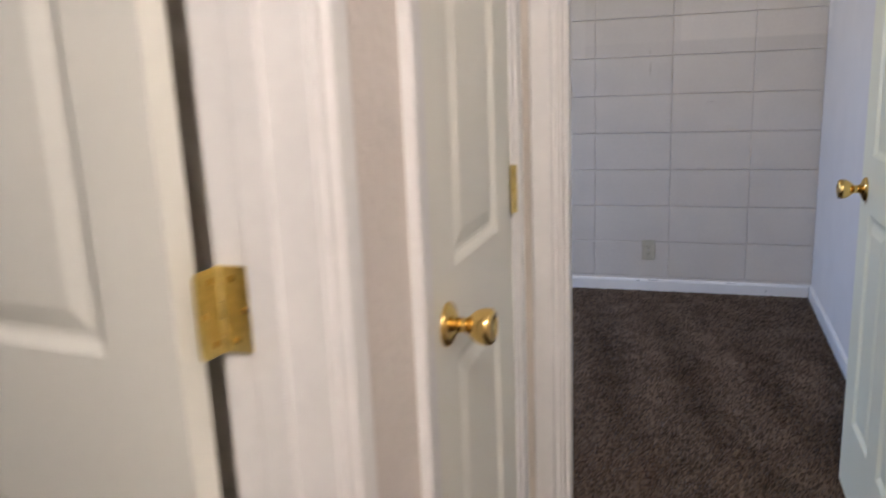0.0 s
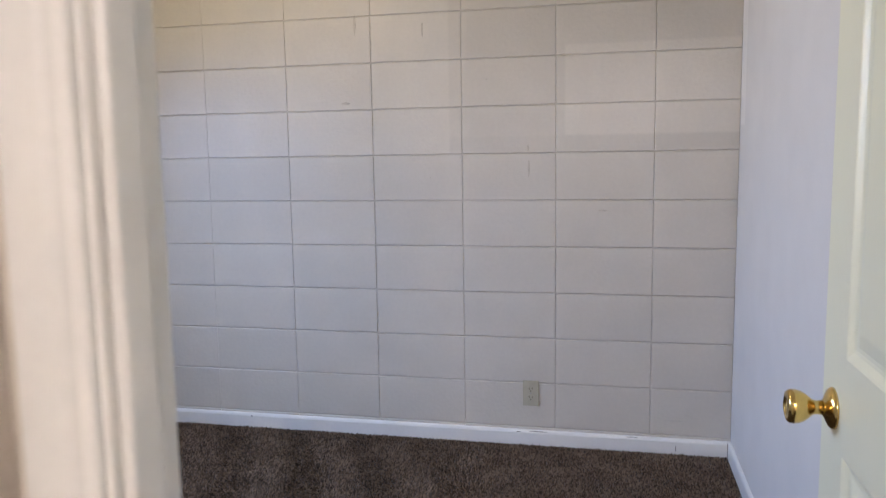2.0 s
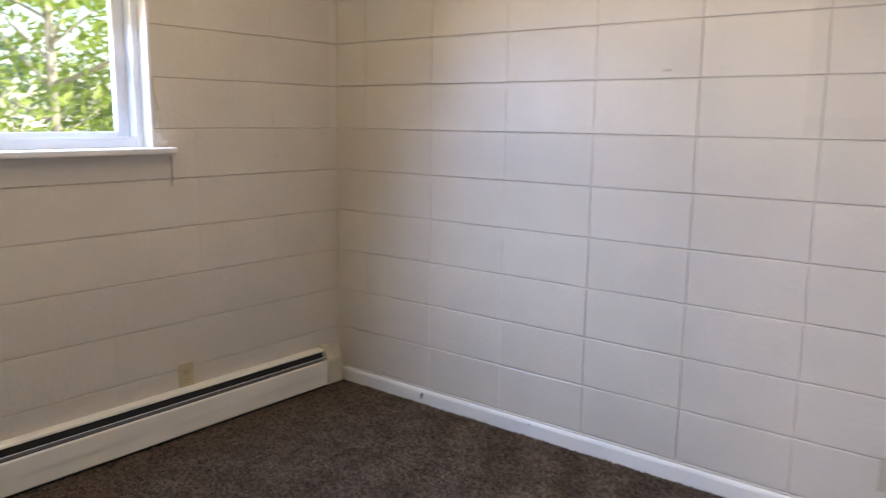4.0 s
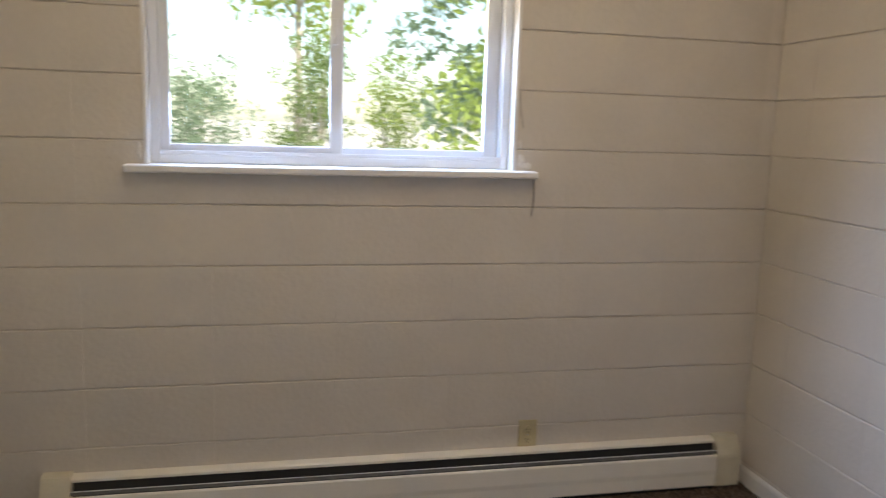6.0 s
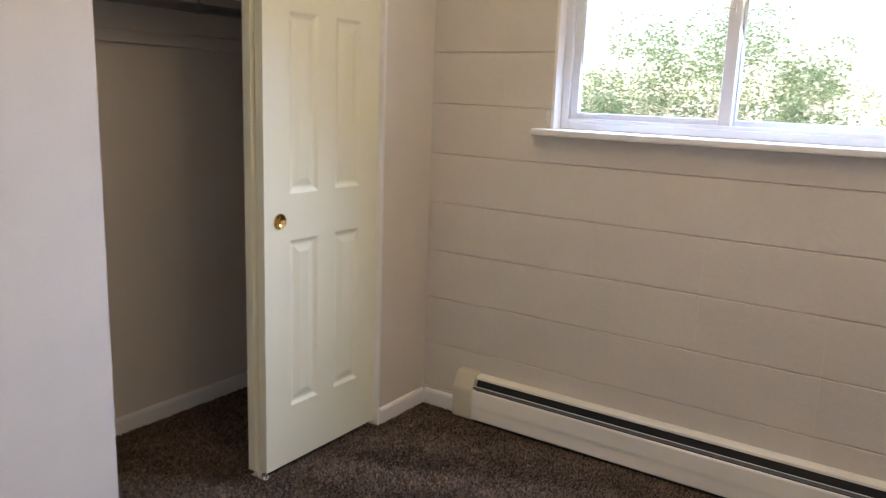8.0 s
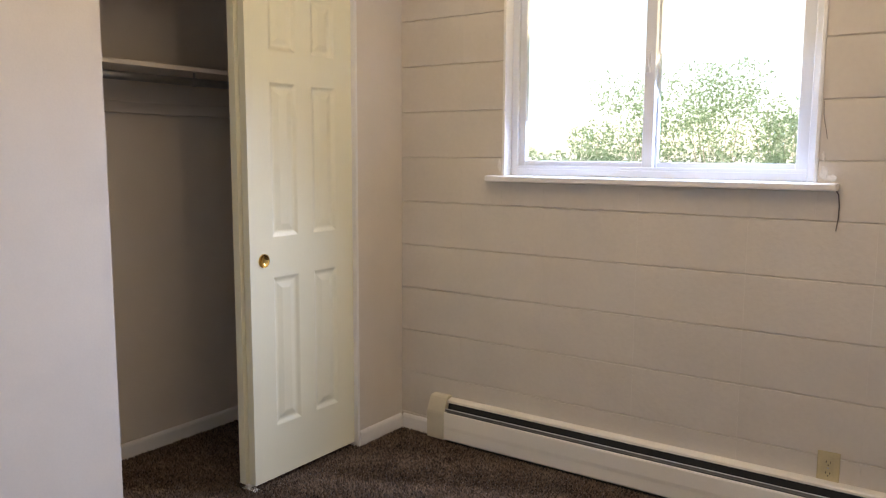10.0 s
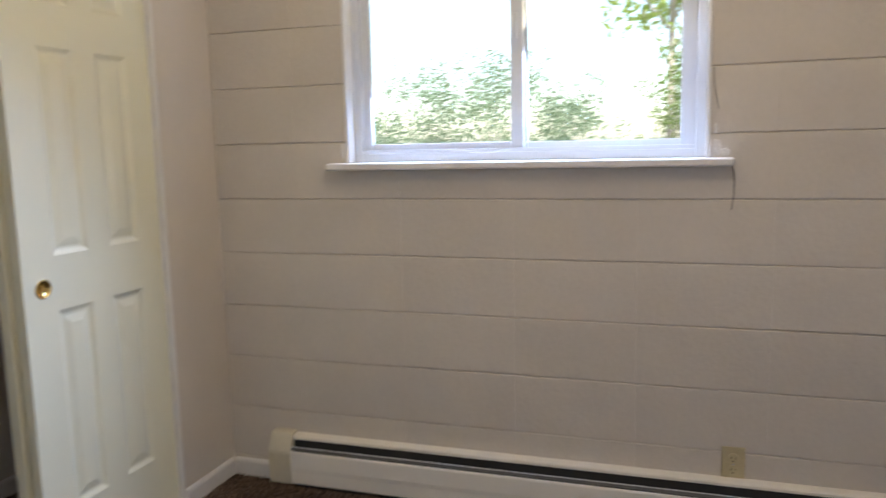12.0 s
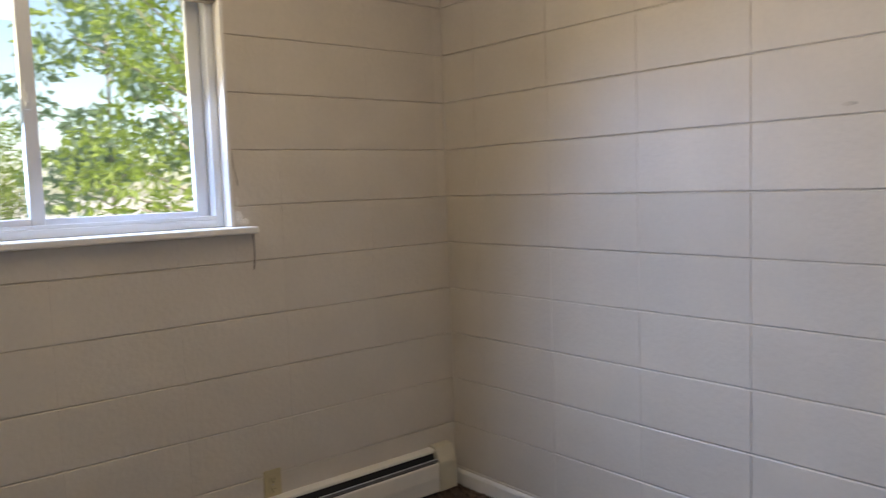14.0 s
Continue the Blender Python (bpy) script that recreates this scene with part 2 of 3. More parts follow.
CASING = [(0, 0), (0, 0.007), (0.002, 0.009), (0.007, 0.0095), (0.009, 0.0075), (0.012, 0.008), (0.016, 0.0125), (0.020, 0.015), (0.050, 0.0165), (0.055, 0.015), (0.057, 0.011), (0.057, 0)]
BASE = [(0, 0), (0, 0.012), (0.058, 0.012), (0.066, 0.009), (0.071, 0.004), (0.072, 0)]

# ---- structure ----
XW, XE, YS, ZC = -0.155, 3.221, -2.775, 2.44
WY0, WY1, WZ0, WZ1 = -2.233, -1.004, 1.2145, 2.300     # window opening
PITCH_Z, PITCH_X, Z1, X1 = 0.2032, 0.4064, 0.286, 0.45
BACK = 0.0055                                            # joint depth


def structure(name, bm, mat, label, category):
    return tagged(part(name, bm, mat), label, category, kind="structure")


floor = structure("floor", boxes((XW - 0.02, XE + 0.02, -6.6, 0.02, -0.12, 0)), CARPET, "brown cut-pile carpet with vacuum marks", "floor")
structure("ceiling", boxes((XW - 0.2, 3.6, -6.7, 0.2, ZC, ZC + 0.15)), CEIL, "white painted ceiling", "ceiling")
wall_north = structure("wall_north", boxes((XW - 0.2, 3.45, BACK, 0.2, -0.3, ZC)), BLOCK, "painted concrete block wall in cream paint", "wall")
wall_west = structure("wall_west", boxes(
    (XW - 0.2, XW - BACK, -6.7, WY0, -0.3, ZC), (XW - 0.2, XW - BACK, WY1, BACK - 0.001, -0.3, ZC),
    (XW - 0.2, XW - BACK, WY0, WY1, -0.3, WZ0), (XW - 0.2, XW - BACK, WY0, WY1, WZ1, ZC)), BLOCK, "painted concrete block wall with a sliding window", "wall")
structure("wall_east", boxes((XE, XE + 0.12, -6.7, BACK - 0.001, -0.1, ZC)), EASTP, "smooth pale painted plaster wall", "wall")
# south wall with closet opening and doorway
CX0, CX1, DX0, DX1, DH = 0.174, 1.328, 2.370, 3.135, 2.045
SY = -2.860
structure("wall_south", boxes(
    (XW, CX0 - 0.012, SY, YS, 0, ZC), (CX0 - 0.012, CX1, SY, YS, 2.072, ZC), (CX1, DX0 - 0.018, SY, YS, 0, ZC),
    (DX0 - 0.018, DX1 + 0.018, SY, YS, DH + 0.018, ZC), (DX1 + 0.018, XE, SY, YS, 0, ZC)), PLASTER, "smooth cream painted plaster wall", "wall")
HX = 2.290                                               # hall side wall face
LY0, LY1 = -3.452, -2.984                                # linen door opening
RY1 = -3.742                                             # side room doorway, far jamb
RY0 = RY1 - 0.76
structure("wall_hall", boxes(
    (HX - 0.12, HX, LY1 + 0.02, SY - 0.001, 0, ZC), (HX - 0.12, HX, RY1 + 0.018, LY0 - 0.02, 0, ZC), (HX - 0.12, HX, LY0 - 0.02, LY1 + 0.02, DH + 0.02, ZC),
    (HX - 0.12, HX, RY0 - 0.018, RY1 + 0.018, DH + 0.018, ZC), (HX - 0.12, HX, -6.7, RY0 - 0.018, 0, ZC)), HALLP, "cream textured plaster hall wall", "wall")
structure("wall_hall_end", boxes((HX, XE, -6.72, -6.6, 0, ZC)), PLASTER, "cream painted plaster wall", "wall")
structure("wall_closet_back", boxes((XW, 2.165, -3.62, -3.50, 0, ZC)), PLASTER, "cream painted closet back wall", "wall")
structure("wall_closet_side", boxes((1.95, 2.07, -3.50, SY - 0.001, 0, ZC)), PLASTER, "cream painted closet side wall", "wall")
structure("wall_side_room", boxes((XW, HX - 0.12, -6.72, -6.6, 0, ZC)), PLASTER, "cream painted wall of the side room", "wall")
structure("ground", boxes((-900, 900, -900, 900, -0.55, -0.32)), GRASS, "pale sunlit gravel yard outside the window", "ground")

# baseboards


def run_of(name, profile, length, m, mat, parent):
    return part(name, extrude(profile, length), mat, parent, m=m)


def along(x, y, dx, dy, nx, ny, z=0.0):
    """Moulding pose: z runs along (dx, dy), the across axis points up, out is (nx, ny)."""
    return Matrix(((0, -nx, dx, x), (0, -ny, dy, y), (1, 0, 0, z), (0, 0, 0, 1)))


base_mesh = empty("baseboard")
tagged(base_mesh, "low white painted baseboard along the walls", "baseboard", kind="structure")
for x, y, dx, dy, nx, ny, ln in (
        (XW, 0.0, 1, 0, 0, -1, XE - XW), (XE, -0.012, 0, -1, -1, 0, -YS - 0.012), (XW, -0.012, 0, -1, 1, 0, 0.044), (XW, -2.575, 0, -1, 1, 0, 0.188),
        (XW + 0.012, YS, 1, 0, 0, 1, CX0 - XW - 0.012 - 0.013), (CX1, YS, 1, 0, 0, 1, DX0 - CX1 - 0.062), (XW, -3.50, 1, 0, 0, 1, 1.95 - XW), (HX, RY1 + 0.066, 0, 1, 1, 0, LY0 - RY1 - 0.134)):
    run_of("board", BASE, ln, along(x, y, dx, dy, nx, ny), TRIM, base_mesh)


# ---- doors ----
def panel_mesh(w, h, mat):
    """A moulded raised panel, w by h, front towards -y."""
    bm = bmesh.new()
    loops = []
    for inset, depth in ((0, 0), (0.004, 0.0015), (0.013, 0.007), (0.018, 0.0085), (0.024, 0.0085), (0.046, 0.0025), (0.050, 0.002)):
        loops.append([bm.verts.new(p) for p in ((inset, depth, inset), (w - inset, depth, inset), (w - inset, depth, h - inset), (inset, depth, h - inset))])
    for a, b in zip(loops, loops[1:]):
        for i in range(4):
            bm.faces.new((a[i], a[(i + 1) % 4], b[(i + 1) % 4], b[i]))
    bm.faces.new(loops[-1])
    me = mesh_of(bm, "panel", mat)
    return me


def door_leaf(w, h, cols, rows, t, parent, back=True, mat=None):
    """A moulded panel door: x across, front face at y = 0, hinge side at x = 0."""
    mat = mat or DOORW
    cuts_x = [0.0] + [c for p in cols for c in p] + [w]
    cuts_z = [0.0] + [c for p in rows for c in p] + [h]
    bm = bmesh.new()
    for y, flip in ((0.0, False), (t, True)):
        for i in range(len(cuts_x) - 1):
            for k in range(len(cuts_z) - 1):
                if i % 2 and k % 2 and (y == 0 or back):
                    continue
                q = [bm.verts.new((cuts_x[a], y, cuts_z[c])) for a, c in ((i, k), (i + 1, k), (i + 1, k + 1), (i, k + 1))]
                bm.faces.new(q)
    for p in (((0, 0), (0, t)), ((w, 0), (w, t))):
        bm.faces.new([bm.verts.new((x, y, z)) for (x, y), z in ((p[0], 0), (p[1], 0), (p[1], h), (p[0], h))])
    for z in (0, h):
        bm.faces.new([bm.verts.new((x, y, z)) for x, y in ((0, 0), (w, 0), (w, t), (0, t))])
    bmesh.ops.remove_doubles(bm, verts=bm.verts, dist=1e-5)
    slab = part("slab", bm, mat, parent)
    for a, b in cols:
        for c, d in rows:
            me = panel_mesh(b - a, d - c, mat)
            p = new("panel", me)
            p.parent, p.location = slab, (a, 0, c)
            if back:
                p = new("panel", me)
                p.parent, p.matrix_local = slab, Matrix.Translation((b, t, c)) @ pose(0, 0, 0, 0, 0, 180)
    return slab


KNOB = [(0.0325, 0), (0.0325, 0.003), (0.029, 0.007), (0.021, 0.011), (0.016, 0.013), (0.0115, 0.016), (0.0105, 0.026), (0.0125, 0.031), (0.017, 0.036), (0.0225, 0.043), (0.0255, 0.050), (0.0268, 0.058), (0.0262, 0.064), (0.0230, 0.068), (0.0150, 0.070), (0.0140, 0.068), (0.004, 0.067)]
SIX_ROWS = lambda h: ((0.225, 0.83), (0.978, 1.565), (1.685, h - 0.115))


def knob(parent, x, y, z, sign):
    k = part("doorknob", lathe([(r, sign * d) for r, d in KNOB[5:]], 32, "y"), BRASS, parent, "polished brass knob", smooth=True)
    k.location = (x, y, z)
    part("rose", lathe([(r, sign * d) for r, d in KNOB[:6]], 32, "y"), BRASS, k, smooth=True)
    part("lock_button", lathe([(0.005, sign * 0.062), (0.005, sign * 0.067), (0.003, sign * 0.068)], 16, "y"), BRASSD, k)
    return k


def hinge(parent, m, fold_a, fold_b, reach=1.0):
    """A butt hinge: a knuckle of five rings along z, two leaves at the given angles about it."""
    h = part("hinge", bmesh.new(), BRASSD, parent, "dull brass butt hinge")
    me = bmesh.new()
    for i in range(5):
        z = -0.0445 + i * 0.0178
        ring = lathe([(0.0050, z), (0.0058, z + 0.0006), (0.0058, z + 0.0166), (0.0050, z + 0.0172)], 16)
        tmp = bpy.data.meshes.new("ring")
        ring.to_mesh(tmp)
        ring.free()
        me.from_mesh(tmp)
    me.to_mesh(h.data)
    me.free()
    h.matrix_basis = m
    for ang in (fold_a, fold_b):
        bm = bmesh.new()
        pts = [(0.004, -0.0445), (0.029, -0.0445)] + [(0.029 + 0.008 * math.sin(a), -0.0365 - 0.008 * math.cos(a)) for a in (0.4, 0.8, 1.2, 1.57)]
        pts += [(x, -z) for x, z in reversed(pts)]
        lo = [bm.verts.new((x, -0.0012, z)) for x, z in pts]
        hi = [bm.verts.new((x, 0.0012, z)) for x, z in pts]
        bm.faces.new(lo), bm.faces.new(hi)
        for i in range(len(pts)):
            j = (i + 1) % len(pts)
            bm.faces.new((lo[i], lo[j], hi[j], hi[i]))
        leaf = part("leaf", bm, BRASSD, h)
        leaf.matrix_basis = pose(0, 0, 0, 0, 0, ang) @ Matrix.Diagonal((reach, 1, 1, 1))
        sc = bmesh.new()
        for x, z in ((0.015, -0.032), (0.027, 0.0), (0.015, 0.032)):
            for s in (-1, 1):
                one = lathe([(0.0038, s * 0.001), (0.0036, s * 0.0018), (0.002, s * 0.0021)], 12, "y")
                bmesh.ops.translate(one, verts=one.verts, vec=(x, 0, z))
                tmp = bpy.data.meshes.new("screw")
                one.to_mesh(tmp)
                one.free()
                sc.from_mesh(tmp)
        s = part("screws", sc, BRASS, h)
        s.matrix_basis = pose(0, 0, 0, 0, 0, ang) @ Matrix.Diagonal((reach, 1, 1, 1))
    return h


# bedroom door, open along the east wall
door = empty("door_1", Matrix.Translation((3.092, YS + 0.012, 0.012)) @ pose(0, 0, 0, 0, 0, 90))
tagged(door, "cream white six-panel bedroom door standing open beside the wall", "door", kind="structure")
W1 = 0.755
# leaf: x runs to the north, the visible face looks west
leaf = door_leaf(W1, 2.03, ((0.115, 0.325), (0.43, 0.64)), SIX_ROWS(2.03), 0.035, door, mat=DOORC)
for z in (0.2, 1.02, 1.83):
    hinge(door, Matrix.Translation((-0.006, 0.04, z)), 0, -90)

# scuffs and cracks along the baseboard of the block wall
for x, z, w, h in ((0.408, 0.028, 0.012, 0.020), (0.416, 0.044, 0.010, 0.012), (2.31, 0.060, 0.018, 0.003), (2.37, 0.066, 0.075, 0.0025), (2.995, 0.018, 0.003, 0.022), (1.02, 0.055, 0.006, 0.006), (2.79, 0.0665, 0.05, 0.002)):
    part("scuff", boxes((x, x + w, -0.0128, -0.0118, z, z + h), bevel=0.0004), DIRT, base_mesh)
part("corner_gap", boxes((XE - 0.014, XE - 0.0118, -0.0145, -0.0119, 0.0, 0.066)), DIRT, base_mesh)
knob(door, W1 - 0.062, 0.035, 0.886, 1)
knob(door, W1 - 0.062, 0.0, 0.886, -1)
part("latch_plate", boxes((W1 - 0.0005, W1 + 0.0012, 0.006, 0.029, 0.858, 0.914), bevel=0.0004), BRASSD, door)

# linen closet door in the hall
linen = empty("door_2", Matrix.Translation((HX + 0.004, LY0 + 0.003, 0.012)) @ pose(0, 0, 0, 0, 0, 90))
tagged(linen, "narrow white panelled hall closet door, closed", "door", kind="structure")
WL = LY1 - LY0 - 0.0042
door_leaf(WL, 2.03, ((0.105, WL - 0.105),), ((0.235, 0.825), (0.958, 1.565), (1.685, 1.915)), 0.035, linen, back=False)
knob(linen, 0.060, 0.0, 0.885, -1)
part("key_plate", boxes((0.0, 0.0015, -0.001, 0.026, 0.85, 0.92)), BRASSD, linen)
for z in (0.2, 1.018, 1.83):
    hinge(linen, Matrix.Translation((WL + 0.004, -0.0055, z)), 180, 90, 0.5)

# side room door, swung wide open into its room
side = empty("door_3", Matrix.Translation((2.164, -3.764, 0.012)) @ pose(0, 0, 0, 0, 0, 175))
tagged(side, "white six-panel door standing open into a dark room", "door", kind="structure")
door_leaf(0.72, 2.03, ((0.092, 0.31), (0.41, 0.628)), ((0.225, 0.775), (0.965, 1.565), (1.685, 1.915)), 0.035, side)
for z in (0.2, 1.010, 1.83):
    hinge(side, Matrix.Translation((-0.012, -0.018, z)), 185, 92)
knob(side, 0.66, 0.035, 0.886, 1)


def upright(x, y, ax, ay, nx, ny, z=0.0):
    return Matrix(((ax, -nx, 0, x), (ay, -ny, 0, y), (0, 0, 1, z), (0, 0, 0, 1)))


def head(x, y, dx, dy, nx, ny, z):
    return Matrix(((0, -nx, dx, x), (0, -ny, dy, y), (1, 0, 0, z), (0, 0, 0, 1)))


trim = tagged(empty("trim"), "white moulded door casings and jambs", "trim", kind="structure")
R = 0.005
for m, ln in ((upright(DX0 - R, SY, -1, 0, 0, -1), DH + R), (upright(DX1 + R, SY, 1, 0, 0, -1), DH + R), (head(DX0 - R - 0.057, SY, 1, 0, 0, -1, DH + R), DX1 - DX0 + 2 * R + 0.114),
              (upright(DX0 - R, YS, -1, 0, 0, 1), DH + R), (upright(DX1 + R, YS, 1, 0, 0, 1), DH + R), (head(DX0 - R - 0.057, YS, 1, 0, 0, 1, DH + R), DX1 - DX0 + 2 * R + 0.114),
              (upright(HX, LY1 + 0.004, 0, 1, 1, 0), DH + R), (upright(HX, LY0 - 0.004, 0, -1, 1, 0), DH + R), (head(HX, LY0 - 0.061, 0, 1, 1, 0, DH + R), LY1 - LY0 + 0.122),
              (upright(HX, RY1 + R, 0, 1, 1, 0), DH + R), (upright(HX, RY0 - R, 0, -1, 1, 0), DH + R), (head(HX, RY0 - R - 0.057, 0, 1, 1, 0, DH + R), RY1 - RY0 + 2 * R + 0.114)):
    part("casing", extrude(CASING, ln), TRIM, trim, m=m)
for b in ((DX0 - 0.018, DX0, SY, YS, 0, DH), (DX1, DX1 + 0.018, SY, YS, 0, DH), (DX0 - 0.018, DX1 + 0.018, SY, YS, DH, DH + 0.018),
          (HX - 0.12, HX, RY1, RY1 + 0.018, 0, DH), (HX - 0.12, HX, RY0 - 0.018, RY0, 0, DH), (HX - 0.12, HX, RY0 - 0.018, RY1 + 0.018, DH, DH + 0.018),
          (HX - 0.12, HX - 0.001, LY1, LY1 + 0.02, 0, DH), (HX - 0.12, HX - 0.001, LY0 - 0.02, LY0, 0, DH), (HX - 0.12, HX - 0.001, LY0 - 0.02, LY1 + 0.02, DH, DH + 0.02),
          (HX - 0.115, HX - 0.10, LY0, LY1, 0, DH)):
    part("jamb", boxes(b, bevel=0.001), TRIM, trim)
for b in ((DX0, DX0 + 0.011, -2.850, -2.813, 0, DH - 0.011), (DX1 - 0.011, DX1, -2.850, -2.813, 0, DH - 0.011), (DX0, DX1, -2.850, -2.813, DH - 0.011, DH),
          (HX - 0.078, HX - 0.043, RY1 - 0.011, RY1, 0, DH - 0.011), (HX - 0.078, HX - 0.043, RY0, RY0 + 0.011, 0, DH)):
    part("door_stop", boxes(b, bevel=0.003, seg=2), TRIM, trim)
part("strike_plate", boxes((DX0, DX0 + 0.0015, -2.808, -2.782, 0.865, 0.925), bevel=0.0005), BRASSD, trim)
part("closet_edge", boxes((CX0 - 0.013, CX0, SY, YS + 0.006, 0, 2.06), (CX0, CX1, SY + 0.002, YS + 0.006, 2.06, 2.073), bevel=0.001), TRIM, trim)

# ---- closet ----


def sliding_door(x, y, label):
    d = empty("sliding_door", Matrix.Translation((x, y, 0.022)) @ pose(0, 0, 0, 0, 0, 180))
    tagged(d, label, "closet door", group="closet doors")
    door_leaf(0.587, 2.025, ((0.116, 0.254), (0.340, 0.478)), ((0.213, 0.814), (0.972, 1.565), (1.685, 1.91)), 0.034, d, mat=DOORC)
    cup = part("finger_pull", lathe([(0.0275, 0.0), (0.0275, -0.0022), (0.025, -0.0032), (0.0228, -0.002), (0.0215, 0.0), (0.020, 0.007), (0.0, 0.0085)][:-1], 32, "y"), BRASS, d, "round polished brass finger pull", smooth=True)
    cup.location = (0.069, -0.0005, 0.884)
    return d


sliding_door(0.755, -2.793, "white six-panel sliding closet door pushed half open")
sliding_door(0.767, -2.836, "white sliding closet door stacked behind the other")
track = tagged(part("sliding_door_track", boxes((CX0, CX1, -2.852, -2.79, 2.043, 2.058), bevel=0.002), STEEL), "steel sliding door track under the closet head", "door track")
guide = tagged(part("door_guide", boxes((0.734, 0.764, -2.84, -2.826, 0.0, 0.02), (0.734, 0.764, -2.865, -2.79, 0.0, 0.004), bevel=0.001), TRIM), "small white floor guide under the sliding doors", "door guide")
shelf = empty("closet_shelf", Matrix.Translation((0, 0, 1.645)))
tagged(shelf, "painted wooden closet shelf above a hanging rod", "shelf")
part("board", boxes((XW, 1.95, -3.50, -3.21, 0.0, 0.019), bevel=0.002), PLASTER, shelf)
part("cleat", boxes((XW, 1.95, -3.50, -3.481, -0.165, -0.115), bevel=0.004), PLASTER, shelf)
part("end_cleat", boxes((XW, XW + 0.019, -3.48, -3.21, -0.07, 0.0), bevel=0.002), PLASTER, shelf)
part("end_cleat", boxes((1.931, 1.95, -3.48, -3.21, -0.07, 0.0), bevel=0.002), PLASTER, shelf)
rod = part("closet_rod", lathe([(0.0155, XW + 0.019), (0.0165, XW + 0.021), (0.0165, 1.929), (0.0155, 1.931)], 20, "x"), STEEL, smooth=True)
rod.location = (0, -3.24, 1.606)
tagged(rod, "round grey steel hanging rod", "closet rod")


def rod_hook(x):
    h = empty("rod_hook", Matrix.Translation((x, -3.24, 1.606)))
    tagged(h, "bright bent metal hook holding the rod", "hook")
    bm = boxes((-0.006, 0.006, -0.001, 0.001, 0.0, 0.038), bevel=0.0005)
    for i in range(14):
        a0, a1 = [math.pi * (0.5 - 1.15 * k / 14) for k in (i, i + 1)]
        q = [(math.cos(a) * r, math.sin(a) * r) for a, r in ((a0, 0.0172), (a1, 0.0172), (a1, 0.0192), (a0, 0.0192))]
        lo, hi = [bm.verts.new((-0.006, y, z)) for y, z in q], [bm.verts.new((0.006, y, z)) for y, z in q]
        bm.faces.new(lo), bm.faces.new(hi)
        for k in range(4):
            bm.faces.new((lo[k], lo[(k + 1) % 4], hi[(k + 1) % 4], hi[k]))
    part("strap", bm, STEEL, h)


rod_hook(0.635)

# ---- window ----
WS = 1.0544                                              # window size over its drawing
WM = Matrix.Translation((XW, -2.161 + WS * 2.184, 1.2155 - WS * 1.186)) @ Matrix.Diagonal((1, WS, WS, 1))
win = tagged(empty("window_1", WM), "white vinyl two-pane sliding window with a view of trees", "window", kind="structure")
VY0, VY1, ZT = -2.252, -1.087, 2.215
wy0, wy1, wz0 = VY0 + 0.012, VY1 - 0.012, 1.198
for b in ((-0.2, 0.004, VY0, wy0, wz0, ZT), (-0.2, 0.004, wy1, VY1, wz0, ZT), (-0.2, 0.004, VY0, VY1, ZT - 0.012, ZT)):
    part("window_liner", boxes(b, bevel=0.0015), TRIM, win)
stool = part("window_sill", boxes((-0.2, 0.058, -2.304, -1.022, 1.174, 1.198), bevel=0.006, seg=3), TRIM, win, "white painted sill board with a rounded nose")
FR = 0.028
for b in ((-0.15, -0.055, wy0, wy0 + FR, wz0, ZT - 0.012), (-0.15, -0.055, wy1 - FR, wy1, wz0, ZT - 0.012), (-0.15, -0.055, wy0 + FR, wy1 - FR, wz0, wz0 + FR), (-0.15, -0.055, wy0 + FR, wy1 - FR, ZT - 0.04, ZT - 0.012)):
    part("window_frame", boxes(b, bevel=0.003, seg=2), VINYL, win)


def sash(name, y0, y1, x0, x1, rails, label):
    s = part(name, boxes((x0, x1, y0, y0 + rails[0], 1.226, 2.175), (x0, x1, y1 - rails[1], y1, 1.226, 2.175), (x0, x1, y0 + rails[0], y1 - rails[1], 1.226, 1.226 + rails[2]), (x0, x1, y0 + rails[0], y1 - rails[1], 2.145, 2.175), bevel=0.003, seg=2), VINYL, win, label)
    xm = (x0 + x1) / 2
    p = part("pane", boxes((xm - 0.002, xm + 0.002, y0 + rails[0] - 0.004, y1 - rails[1] + 0.004, 1.222 + rails[2], 2.149)), GLASS, s)
    p.visible_shadow = False
    return s


sl = sash("sliding_sash", wy0 + FR, -1.655, -0.098, -0.070, (0.028, 0.040, 0.032), "sliding sash")
sash("fixed_sash", -1.690, wy1 - FR, -0.135, -0.107, (0.040, 0.046, 0.030), "fixed sash")
part("latch", boxes((-0.070, -0.058, -1.688, -1.672, 1.58, 1.66), (-0.062, -0.052, -1.684, -1.676, 1.60, 1.63), bevel=0.002, seg=2), VINYL, sl)
part("glide_rail", boxes((-0.062, -0.056, wy0 + FR, wy1 - FR, wz0 + FR, wz0 + FR + 0.012), bevel=0.001), VINYL, win)

